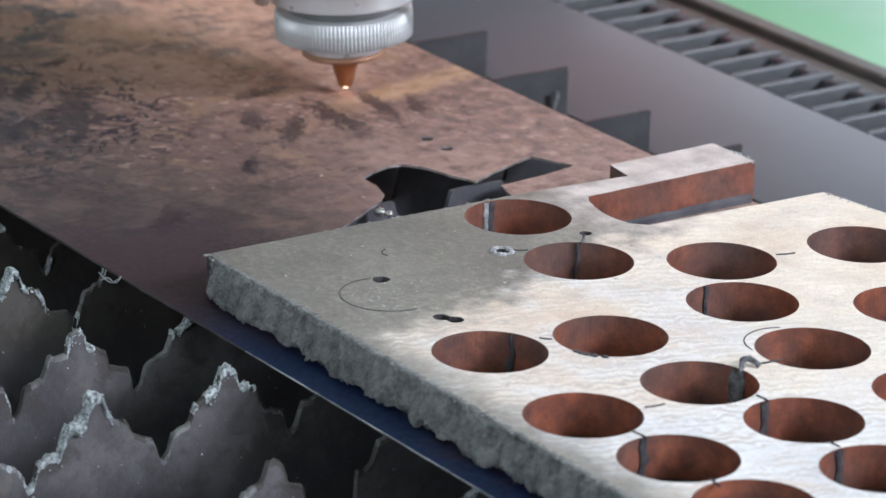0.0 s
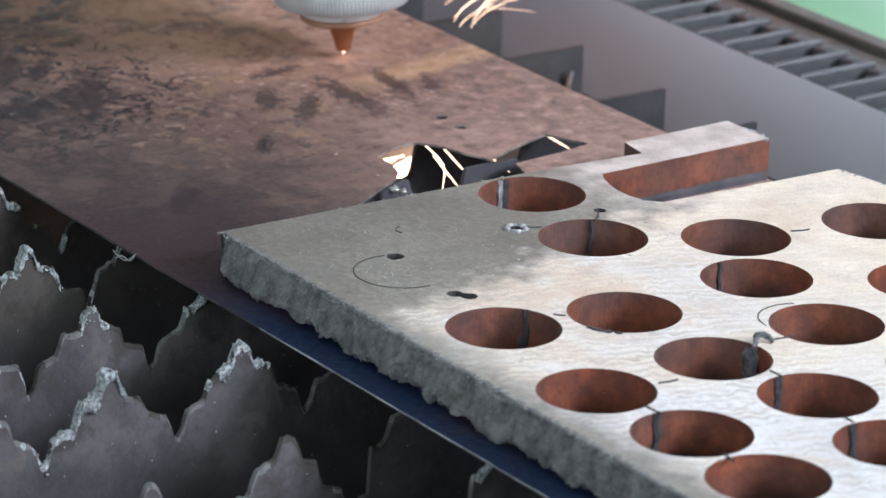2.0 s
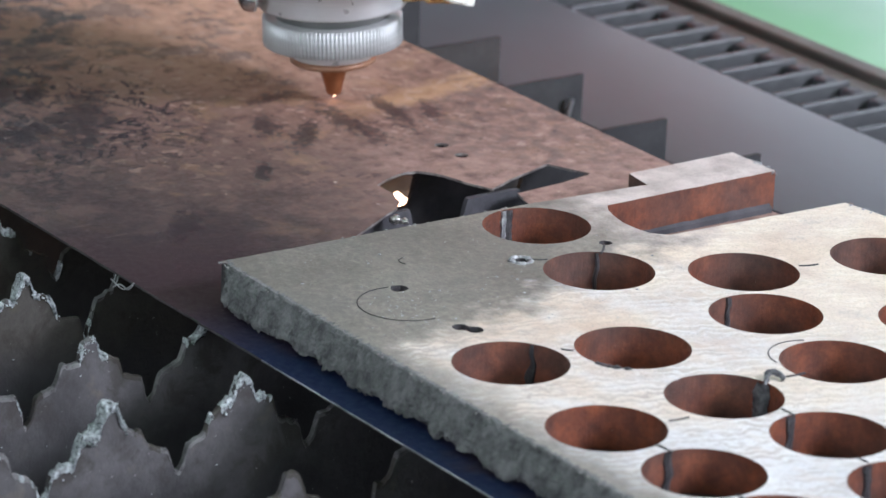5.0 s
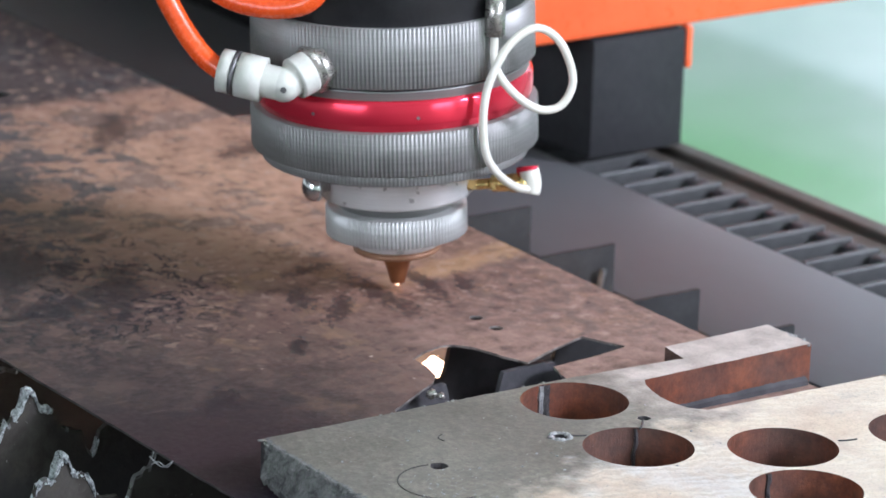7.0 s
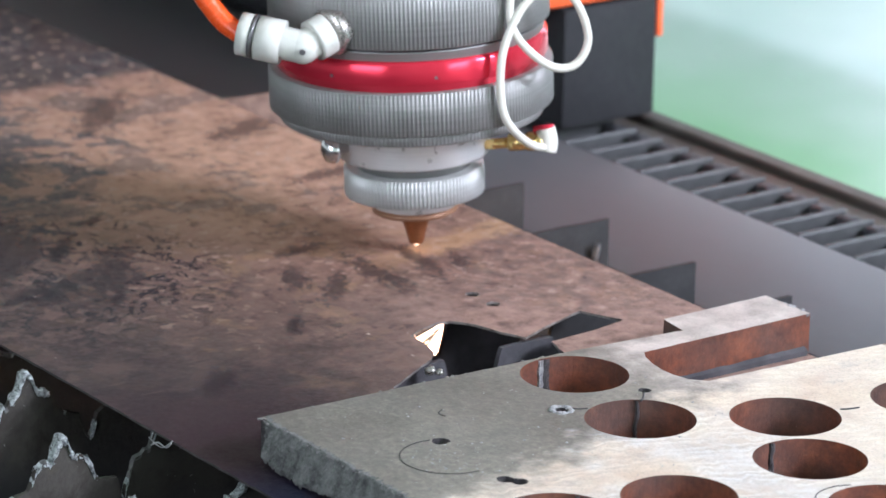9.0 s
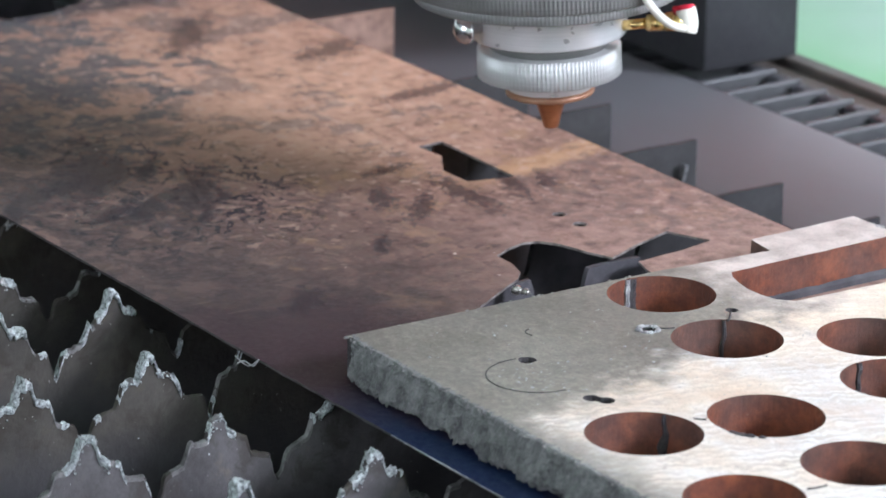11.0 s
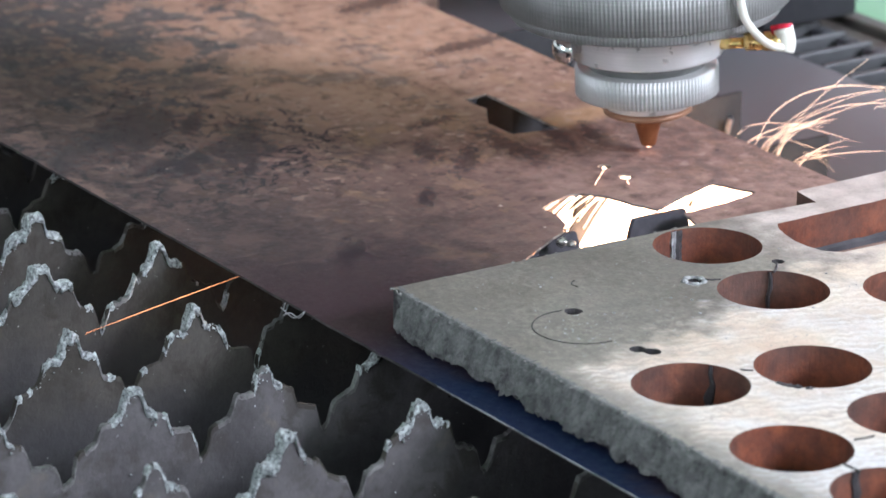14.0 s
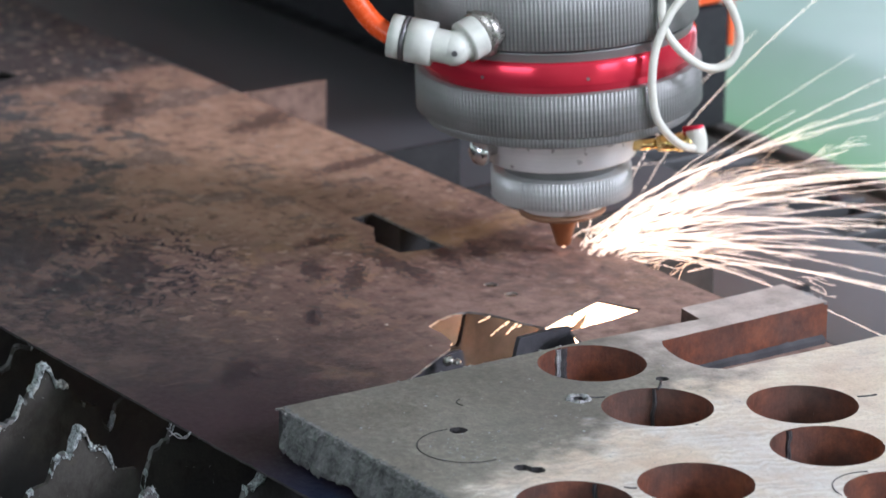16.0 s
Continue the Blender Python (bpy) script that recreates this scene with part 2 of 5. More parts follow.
    ring = arith(n, l, "ADD", ring, arith(n, l, "MULTIPLY", arith(n, l, "SUBTRACT", fine, 0.5), 0.06))
    ring = ramp(n, l, ring, [(0.016, 1.0), (0.03, 0.0)])
    col = blend(n, l, arith(n, l, "MULTIPLY", arith(n, l, "MULTIPLY", ring, zone), 0.95), col, (0.017, 0.016, 0.022))
    film = ramp(n, l, arith(n, l, "ADD", noise_node(n, l, moved(11.0), 34, 9, 0.7, 0.2), arith(n, l, "MULTIPLY", arith(n, l, "ADD", sep.outputs[0], 0.24), -0.5)), [(0.58, 0.0), (0.6, 0.5)])
    film = arith(n, l, "MULTIPLY", film, some)
    col = blend(n, l, film, col, ramp(n, l, mid, [(0.35, (0.045, 0.049, 0.056)), (0.65, (0.12, 0.12, 0.122))]))
    bx = arith(n, l, "DIVIDE", arith(n, l, "ADD", sep.outputs[0], 0.34), 0.085)
    by = arith(n, l, "DIVIDE", arith(n, l, "SUBTRACT", sep.outputs[1], 0.0), 0.06)
    bluish = arith(n, l, "SUBTRACT", 1.0, arith(n, l, "ADD", arith(n, l, "MULTIPLY", bx, bx), arith(n, l, "MULTIPLY", by, by)))
    bluish = arith(n, l, "ADD", arith(n, l, "MULTIPLY", bluish, 0.12), noise_node(n, l, moved(17.0), 70, 7, 0.65, 0.3))
    col = blend(n, l, ramp(n, l, bluish, [(0.535, 0.0), (0.565, 0.8)]), col, ramp(n, l, mid, [(0.35, (0.04, 0.046, 0.054)), (0.65, (0.12, 0.127, 0.134))]))
    spots = ramp(n, l, noise_node(n, l, moved(13.0), 210, 3, 0.5), [(0.6, 0.0), (0.64, 0.75)])
    col = blend(n, l, arith(n, l, "MULTIPLY", spots, far), col, (0.44, 0.3, 0.235))
    # darker towards the near edge
    near_dark = arith(n, l, "ADD", arith(n, l, "MULTIPLY", sep.outputs[1], -7.0), arith(n, l, "MULTIPLY", mid, 1.2))
    near_dark = ramp(n, l, arith(n, l, "SUBTRACT", near_dark, 0.3), [(0.0, 0.0), (0.55, 0.78)])
    col = blend(n, l, near_dark, col, (0.032, 0.03, 0.032))
    isles = arith(n, l, "MULTIPLY", ramp(n, l, noise_node(n, l, moved(19.0), 120, 5, 0.6, 0.3), [(0.54, 0.0), (0.57, 0.6)]), near_dark)
    col = blend(n, l, arith(n, l, "MULTIPLY", isles, far), col, ramp(n, l, fine, [(0.35, (0.13, 0.083, 0.068)), (0.65, (0.27, 0.175, 0.14))]))
    scratch = n.new("ShaderNodeMapping")
    scratch.inputs["Scale"].default_value = (1.0, 0.06, 1.0)
    scratch.inputs["Rotation"].default_value = (0, 0, -0.5)
    l.new(co, scratch.inputs["Vector"])
    lines = ramp(n, l, noise_node(n, l, scratch.outputs[0], 520, 3, 0.6), [(0.66, 0.0), (0.74, 0.45)])
    col = blend(n, l, lines, col, (0.21, 0.15, 0.125))
    # one long scribed line
    scribed = arith(n, l, "ABSOLUTE", arith(n, l, "SUBTRACT", sep.outputs[1], 0.0825), 0.0)
    scribed = ramp(n, l, arith(n, l, "MULTIPLY", scribed, 1000.0), [(0.15, 0.5), (0.4, 0.0)])
    scribed = arith(n, l, "MULTIPLY", scribed, ramp(n, l, arith(n, l, "MULTIPLY", arith(n, l, "ADD", sep.outputs[0], 0.3), 14.0), [(0.1, 0.0), (0.2, 1.0), (0.8, 1.0), (0.95, 0.0)]))
    col = blend(n, l, scribed, col, (0.62, 0.37, 0.2))
    wob = noise_node(n, l, co, 330, 8, 0.74, 0.5)
    mask = None
    for x, y, rx, ry, turn in SMEARS:
        f = stain(n, l, co, wob, x, y, rx, ry, turn)
        mask = f if mask is None else arith(n, l, "MAXIMUM", mask, f)
    col = blend(n, l, arith(n, l, "MULTIPLY", arith(n, l, "MULTIPLY", mask, 0.78), arith(n, l, "SUBTRACT", 1.0, arith(n, l, "MULTIPLY", tan, 0.15))), col,
                ramp(n, l, fine, [(0.35, (0.014, 0.014, 0.018)), (0.65, (0.04, 0.04, 0.043))]))
    flecks = ramp(n, l, noise_node(n, l, moved(5.0), 360, 2, 0.5), [(0.745, 0.0), (0.78, 0.7)])
    col = blend(n, l, flecks, col, (0.62, 0.53, 0.46))
    # darker maroon at the plate's corner, then the plate's shade painted blue along the edge
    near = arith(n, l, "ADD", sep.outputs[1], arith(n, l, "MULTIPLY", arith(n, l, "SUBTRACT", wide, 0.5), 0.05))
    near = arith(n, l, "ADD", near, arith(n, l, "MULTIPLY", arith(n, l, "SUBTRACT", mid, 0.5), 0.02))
    maroon_tone = ramp(n, l, arith(n, l, "MULTIPLY", near, -20.0), [(0.2, 0.0), (0.75, 0.85)])
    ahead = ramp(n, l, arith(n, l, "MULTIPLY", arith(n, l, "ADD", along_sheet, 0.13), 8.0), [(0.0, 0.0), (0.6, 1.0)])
    col = blend(n, l, arith(n, l, "MULTIPLY", maroon_tone, ahead), col, (0.034, 0.019, 0.022))
    blue = ramp(n, l, arith(n, l, "MULTIPLY", near, -14.0), [(0.72, 0.0), (0.86, 1.0)])
    on = ramp(n, l, arith(n, l, "MULTIPLY", arith(n, l, "ADD", sep.outputs[0], 0.03), 12.0), [(0.0, 0.0), (0.5, 1.0)])
    tint = arith(n, l, "MULTIPLY", blue, on)
    col = blend(n, l, arith(n, l, "MULTIPLY", tint, 0.96), col, (0.004, 0.013, 0.046))
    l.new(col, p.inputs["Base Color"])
    rough = ramp(n, l, fine, [(0.3, 0.5), (0.7, 0.8)])
    l.new(blend(n, l, mask, rough, (0.42, 0.42, 0.42)), p.inputs["Roughness"])
    p.inputs["Specular IOR Level"].default_value = 0.2
    bump(n, l, p, arith(n, l, "ADD", arith(n, l, "ADD", fine, arith(n, l, "MULTIPLY", mid, 0.8)), arith(n, l, "MULTIPLY", grain, 0.4)), 0.45, 0.0004)
    return m


def plate_face():
    m, n, l, p = nodes_of("two_tone_plate_face")
    co = n.new("ShaderNodeTexCoord").outputs["Object"]
    sep = n.new("ShaderNodeSeparateXYZ")
    l.new(co, sep.inputs[0])
    wide = noise_node(n, l, co, 28, 4, 0.6)
    fine = noise_node(n, l, co, 420, 5, 0.75)
    mid = noise_node(n, l, co, 90, 5, 0.6)
    wave = n.new("ShaderNodeTexWave")
    mp = n.new("ShaderNodeMapping")
    mp.inputs["Rotation"].default_value = (0, 0, 0.35)
    l.new(co, mp.inputs["Vector"])
    l.new(mp.outputs[0], wave.inputs["Vector"])
    wave.inputs["Scale"].default_value, wave.inputs["Distortion"].default_value = 80, 9
    wave.inputs["Detail"].default_value, wave.inputs["Detail Scale"].default_value = 3, 2.5
    edge = arith(n, l, "ADD", sep.outputs[0], arith(n, l, "MULTIPLY", sep.outputs[1], 0.31))
    edge = arith(n, l, "ADD", edge, arith(n, l, "MULTIPLY", arith(n, l, "SUBTRACT", mid, 0.5), 0.05))
    bright_part = ramp(n, l, arith(n, l, "MULTIPLY", edge, 10.0), [(0.28, 0.0), (0.44, 1.0)])
    margin = arith(n, l, "ADD", sep.outputs[1], arith(n, l, "MULTIPLY", arith(n, l, "SUBTRACT", mid, 0.5), 0.022))
    margin = arith(n, l, "SUBTRACT", margin, arith(n, l, "MULTIPLY", sep.outputs[0], 0.02))
    bright_part = arith(n, l, "MULTIPLY", bright_part, ramp(n, l, arith(n, l, "MULTIPLY", arith(n, l, "ADD", margin, 0.0605), 50.0), [(0.1, 0.1), (0.75, 1.0)]))
    grey = ramp(n, l, arith(n, l, "ADD", arith(n, l, "MULTIPLY", fine, 0.5), arith(n, l, "MULTIPLY", wide, 0.5)),
                [(0.36, (0.092, 0.084, 0.07)), (0.48, (0.175, 0.161, 0.134)), (0.62, (0.3, 0.28, 0.235))])
    white = ramp(n, l, wide, [(0.33, (0.59, 0.58, 0.58)), (0.5, (0.7, 0.69, 0.68)), (0.62, (0.7, 0.62, 0.53)), (0.75, (0.62, 0.48, 0.38))])
    white = blend(n, l, arith(n, l, "MULTIPLY", arith(n, l, "MULTIPLY", wave.outputs["Fac"], ramp(n, l, mid, [(0.35, 0.1), (0.6, 1.0)])), 0.75), white, (0.4, 0.335, 0.285))
    patch = ramp(n, l, noise_node(n, l, co, 55, 8, 0.7), [(0.48, 0.0), (0.6, 0.6)])
    grey = blend(n, l, patch, grey, ramp(n, l, fine, [(0.35, (0.085, 0.079, 0.068)), (0.65, (0.16, 0.151, 0.132))]))
    side = arith(n, l, "ADD", sep.outputs[1], arith(n, l, "MULTIPLY", arith(n, l, "SUBTRACT", mid, 0.5), 0.06))
    beige = ramp(n, l, arith(n, l, "MULTIPLY", side, 10.0), [(0.38, 0.0), (0.7, 1.0)])
    grey = blend(n, l, beige, grey, ramp(n, l, mid, [(0.35, (0.4, 0.345, 0.31)), (0.65, (0.62, 0.545, 0.5))]))
    warm = arith(n, l, "ADD", arith(n, l, "MULTIPLY", sep.outputs[1], 7.0), noise_node(n, l, co, 26, 5, 0.65))
    cream = ramp(n, l, mid, [(0.35, (0.64, 0.5, 0.37)), (0.65, (0.8, 0.68, 0.52))])
    white = blend(n, l, ramp(n, l, warm, [(0.45, 0.0), (0.95, 0.7)]), white, cream)
    rusty = ramp(n, l, noise_node(n, l, co, 38, 7, 0.68, 0.3), [(0.5, 0.0), (0.66, 0.6)])
    white = blend(n, l, rusty, white, ramp(n, l, mid, [(0.35, (0.5, 0.36, 0.26)), (0.65, (0.68, 0.54, 0.42))]))
    smudge = ramp(n, l, noise_node(n, l, co, 70, 8, 0.72), [(0.58, 0.0), (0.7, 0.4)])
    white = blend(n, l, smudge, white, (0.36, 0.34, 0.32))
    col = blend(n, l, bright_part, grey, white)
    grain = noise_node(n, l, co, 1400, 3, 0.8)
    col = blend(n, l, 0.55, col, ramp(n, l, grain, [(0.3, 0.45), (0.5, 0.95), (0.7, 1.0)]), "MULTIPLY")
    specks = ramp(n, l, fine, [(0.7, 0.0), (0.76, 0.7)])
    col = blend(n, l, specks, col, (0.75, 0.73, 0.68))
    l.new(col, p.inputs["Base Color"])
    l.new(ramp(n, l, fine, [(0.3, 0.45), (0.7, 0.7)]), p.inputs["Roughness"])
    p.inputs["Metallic"].default_value = 0.1
    bump(n, l, p, fine, 0.3, 0.0002)
    return m


def bore_wall():
    """Rusted wall of a bore: red-brown rust, burnt grey-brown stretches, fine pits."""
    m, n, l, p = nodes_of("rusted_bore")
    co = n.new("ShaderNodeTexCoord").outputs["Object"]
    big = noise_node(n, l, co, 34, 2, 0.4)
    mid = noise_node(n, l, co, 150, 6, 0.7)
    fine = noise_node(n, l, co, 700, 4, 0.75)
    rust = ramp(n, l, mid, [(0.32, (0.066, 0.019, 0.01)), (0.5, (0.128, 0.034, 0.015)), (0.68, (0.225, 0.063, 0.024))])
    burnt = ramp(n, l, mid, [(0.35, (0.045, 0.036, 0.033)), (0.65, (0.078, 0.058, 0.05))])
    col = blend(n, l, ramp(n, l, big, [(0.42, 0.0), (0.66, 0.65)]), rust, burnt)
    pits = ramp(n, l, fine, [(0.7, 0.0), (0.76, 0.6)])
    col = blend(n, l, pits, col, (0.4, 0.33, 0.28))
    l.new(col, p.inputs["Base Color"])
    l.new(ramp(n, l, fine, [(0.3, 0.5), (0.7, 0.75)]), p.inputs["Roughness"])
    bump(n, l, p, arith(n, l, "ADD", mid, arith(n, l, "MULTIPLY", fine, 0.6)), 0.5, 0.0005)
    return m


def slat_steel(name, c1, c2):
    """Burnt grey steel above; shade between the slats painted dark on the lower part."""
    m, n, l, p = nodes_of(name)
    co = n.new("ShaderNodeTexCoord").outputs["Object"]
    sep = n.new("ShaderNodeSeparateXYZ")
    l.new(co, sep.inputs[0])
    big = noise_node(n, l, co, 40, 5, 0.6)
    fine = noise_node(n, l, co, 420, 4, 0.72)
    f = arith(n, l, "ADD", arith(n, l, "MULTIPLY", big, 0.65), arith(n, l, "MULTIPLY", fine, 0.35))
    steel = ramp(n, l, f, [(0.38, c1), (0.62, c2)])
    stains = noise_node(n, l, co, 85, 7, 0.68, 0.4)
    steel = blend(n, l, ramp(n, l, stains, [(0.5, 0.0), (0.62, 0.65)]), steel, tuple(q * k for q, k in zip(c1, (0.72, 0.66, 0.55))))
    steel = blend(n, l, ramp(n, l, stains, [(0.3, 0.5), (0.42, 0.0)]), steel, tuple(q * k for q, k in zip(c2, (1.25, 1.15, 0.9))))
    gap_shade = ramp(n, l, f, [(0.38, (0.03, 0.03, 0.031)), (0.62, (0.05, 0.05, 0.052))])
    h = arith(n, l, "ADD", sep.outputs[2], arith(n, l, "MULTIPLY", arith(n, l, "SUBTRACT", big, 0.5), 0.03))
    col = blend(n, l, ramp(n, l, arith(n, l, "MULTIPLY", h, -20.0), [(0.36, 0.0), (0.66, 1.0)]), steel, gap_shade)
    specks = ramp(n, l, noise_node(n, l, co, 800, 2, 0.5), [(0.74, 0.0), (0.78, 0.8)])
    col = blend(n, l, specks, col, (0.3, 0.3, 0.29))
    l.new(col, p.inputs["Base Color"])
    l.new(ramp(n, l, fine, [(0.3, 0.5), (0.7, 0.75)]), p.inputs["Roughness"])
    p.inputs["Specular IOR Level"].default_value = 0.25
    bump(n, l, p, fine, 0.5, 0.0006)
    return m


def floor_paint():
    """Green paint near the machine, then reflections painted in: grey-blue strip, paler teal field."""
    m, n, l, p = nodes_of("green_floor_paint")
    co = n.new("ShaderNodeTexCoord").outputs["Object"]
    sep = n.new("ShaderNodeSeparateXYZ")
    l.new(co, sep.inputs[0])
    f = noise_node(n, l, co, 1.9, 3, 0.5)
    mid = noise_node(n, l, co, 6.0, 5, 0.6)
    fine = noise_node(n, l, co, 40.0, 5, 0.7)
    wob = arith(n, l, "MULTIPLY", arith(n, l, "SUBTRACT", mid, 0.5), 0.3)
    col = ramp(n, l, f, [(0.36, (0.075, 0.3, 0.09)), (0.62, (0.11, 0.34, 0.13))])
    away = arith(n, l, "ADD", arith(n, l, "ADD", sep.outputs[1], wob), arith(n, l, "MULTIPLY", arith(n, l, "ADD", sep.outputs[0], 2.4), -0.25))
    grey_sheen = ramp(n, l, arith(n, l, "SUBTRACT", away, 1.8), [(0.15, 0.0), (0.6, 1.0)])
    col = blend(n, l, grey_sheen, col, ramp(n, l, mid, [(0.35, (0.2, 0.3, 0.25)), (0.65, (0.3, 0.38, 0.35))]))
    line = arith(n, l, "ADD", sep.outputs[1], arith(n, l, "MULTIPLY", arith(n, l, "SUBTRACT", fine, 0.5), 0.03))
    col = blend(n, l, ramp(n, l, arith(n, l, "SUBTRACT", line, 2.0), [(0.26, 0.0), (0.3, 1.0)]), col, ramp(n, l, mid, [(0.35, (0.3, 0.45, 0.39)), (0.65, (0.4, 0.53, 0.47))]))
    col = blend(n, l, ramp(n, l, fine, [(0.6, 0.0), (0.72, 0.25)]), col, (0.3, 0.36, 0.32))
    l.new(col, p.inputs["Base Color"])
    l.new(ramp(n, l, noise_node(n, l, co, 9, 4, 0.6), [(0.3, 0.3), (0.7, 0.42)]), p.inputs["Roughness"])
    return m


SHEET = rusty_sheet()
PLATE_FACE = plate_face()
# cut edges made lighter than the outer side, for the light they catch
SHEET_EDGE = plain("sheet_cut_edge", (0.07, 0.062, 0.058), (0.34, 0.31, 0.29), 260, 0.4, 0.35)
SHEET_SIDE = plain("sheet_outer_side", (0.03, 0.028, 0.03), (0.1, 0.092, 0.09), 200, 0.5, 0.4)
RUST_WALL = bore_wall()
TORN = plain("flame_cut_edge", (0.058, 0.06, 0.06), (0.185, 0.188, 0.182), 190, 0.7, 0.0, 0.8, 0.0007, 1300, 0.08, stretch=(1.2, 1.2, 0.7))
TORN_BURR = plain("torn_burr", (0.08, 0.08, 0.076), (0.34, 0.335, 0.31), 420, 0.6, 0.2)
BURR = plain("bright_burr", (0.1, 0.1, 0.105), (0.5, 0.5, 0.51), 90, 0.4, 0.5)
SLAG = plain("slag", (0.02, 0.02, 0.024), (0.07, 0.065, 0.065), 300, 0.5, 0.3, 0.6, 0.0005)
SLAG_GREY = plain("grey_slag", (0.03, 0.032, 0.036), (0.22, 0.225, 0.23), 500, 0.45, 0.4, 0.8, 0.0006)
BRIGHT_SLAG = plain("bright_slag", (0.2, 0.205, 0.21), (0.5, 0.51, 0.52), 500, 0.35, 0.7, 0.6, 0.0005)
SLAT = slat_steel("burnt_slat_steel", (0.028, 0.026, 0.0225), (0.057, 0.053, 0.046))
# near slats stand in shade; this lighter copy of the slat steel lifts them
NEAR_SLAT = slat_steel("near_slat_steel", (0.047, 0.045, 0.046), (0.092, 0.089, 0.09))
SLAT_RIM = plain("melted_slat_rim", (0.05, 0.062, 0.064), (0.8, 0.87, 0.87), 900, 0.38, 0.3, 1.0, 0.0012, 2600)
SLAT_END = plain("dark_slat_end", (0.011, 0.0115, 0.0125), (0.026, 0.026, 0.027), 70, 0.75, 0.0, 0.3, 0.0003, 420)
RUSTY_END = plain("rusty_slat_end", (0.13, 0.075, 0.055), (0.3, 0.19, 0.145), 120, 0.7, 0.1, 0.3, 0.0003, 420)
# steel tone for under the sheet and the arm, shade put into the colour
SHADED_STEEL = plain("shaded_steel", (0.04, 0.04, 0.047), (0.085, 0.083, 0.09), 90, 0.6, 0.2, 0.4, 0.0004, 420)
SLAT_LIP = plain("grey_slat_lip", (0.05, 0.05, 0.049), (0.19, 0.19, 0.185), 160, 0.5, 0.4, 0.8, 0.0008, 650)
BED = plain("bed_plate_steel", (0.094, 0.094, 0.1), (0.122, 0.126, 0.138), 5, 0.6, 0.2, 0.02, 0.00003, 300, 0.03, stretch=(0.5, 1, 1))
DARK_STEEL = plain("dark_steel", (0.03, 0.033, 0.041), (0.06, 0.062, 0.072), 60, 0.5, 0.2)
# base colour raised to lift the shade between the slats
HOPPER = plain("hopper_grey", (0.16, 0.17, 0.19), (0.26, 0.27, 0.29), 30, 0.8, 0.0, 0.3, 0.0005, 300)
RACK = plain("rack_steel", (0.054, 0.058, 0.061), (0.088, 0.092, 0.095), 60, 0.5, 0.4)
# darker copy of the rack steel; the shade between teeth is in its colour
RACK_GAP_SHADE = plain("rack_gap_shade", (0.02, 0.022, 0.025), (0.035, 0.037, 0.04), 60, 0.6, 0.3)
RAIL = plain("rail_primer", (0.06, 0.054, 0.048), (0.095, 0.086, 0.076), 40, 0.6, 0.1)
MATTE_ALU = lathed("matte_aluminium", (0.44, 0.45, 0.445), (0.56, 0.57, 0.56), 0.42, 0.35, 0.2)
ALU = lathed("turned_aluminium", (0.7, 0.71, 0.715), (0.81, 0.815, 0.82), 0.3, 0.5, 0.85)
STEEL = lathed("knurled_steel", (0.225, 0.225, 0.221), (0.285, 0.285, 0.279), 0.42, 0.35, 0.2)
GREY_STEEL = lathed("grey_knurled_steel", (0.195, 0.195, 0.19), (0.255, 0.255, 0.248), 0.42, 0.35, 0.2)
DARK_ALU = plain("groove_metal", (0.12, 0.12, 0.125), (0.2, 0.2, 0.2), 150, 0.4, 0.7)
RED = lathed("red_anodised", (0.7, 0.03, 0.062), (0.75, 0.034, 0.07), 0.2, 0.6, 0.85)
BLACK = plain("black_anodised", (0.012, 0.012, 0.014), (0.025, 0.025, 0.028), 90, 0.42, 0.2)
FOOT = plain("dark_foot_paint", (0.009, 0.0095, 0.012), (0.017, 0.018, 0.021), 40, 0.8, 0.0)
COPPER = plain("nozzle_copper", (0.3, 0.11, 0.048), (0.39, 0.155, 0.07), 300, 0.35, 0.7)
CERAMIC = plain("ceramic_seat", (0.24, 0.115, 0.065), (0.32, 0.17, 0.1), 200, 0.45, 0.2)
NUT = plain("nickel_nut", (0.3, 0.29, 0.27), (0.42, 0.4, 0.37), 120, 0.3, 0.8, 0.05, 0.00002)
CHROME = plain("chrome", (0.75, 0.75, 0.76), (0.85, 0.85, 0.86), 200, 0.12, 1.0, 0.05, 0.00002)
GOLD = plain("gold_plating", (0.75, 0.52, 0.2), (0.88, 0.64, 0.28), 300, 0.22, 1.0, 0.05, 0.00002)
FITTING = plain("fitting_plastic", (0.52, 0.535, 0.49), (0.62, 0.63, 0.58), 90, 0.38, 0.0, 0.1, 0.0001)
ORANGE_TUBE = plain("orange_tube", (0.74, 0.075, 0.014), (0.82, 0.1, 0.02), 60, 0.25, 0.0, 0.05, 0.00005)
CABLE = plain("white_cable", (0.64, 0.625, 0.55), (0.74, 0.725, 0.66), 200, 0.4, 0.0, 0.1, 0.00005)
ORANGE = plain("orange_paint", (0.93, 0.13, 0.04), (0.97, 0.16, 0.055), 30, 0.35, 0.0, 0.1, 0.0001)
GREEN = floor_paint()
WALL = plain("shed_wall", (0.7, 0.7, 0.69), (0.78, 0.78, 0.77), 1.5, 0.8, 0.0, 0.2, 0.002)
SPARK = glow("spark_glow", (1.0, 0.8, 0.68), 4.6)
SPARK_ORANGE = glow("orange_spark_glow", (1.0, 0.66, 0.46), 4.2)
SPARK_RED = glow("cooling_spark_glow", (1.0, 0.36, 0.16), 1.7)
EMBER = glow("hot_spot_glow", (1.0, 0.6, 0.4), 8.0)
FIRE = glow("cut_fire", (1.0, 0.72, 0.52), 7.0)


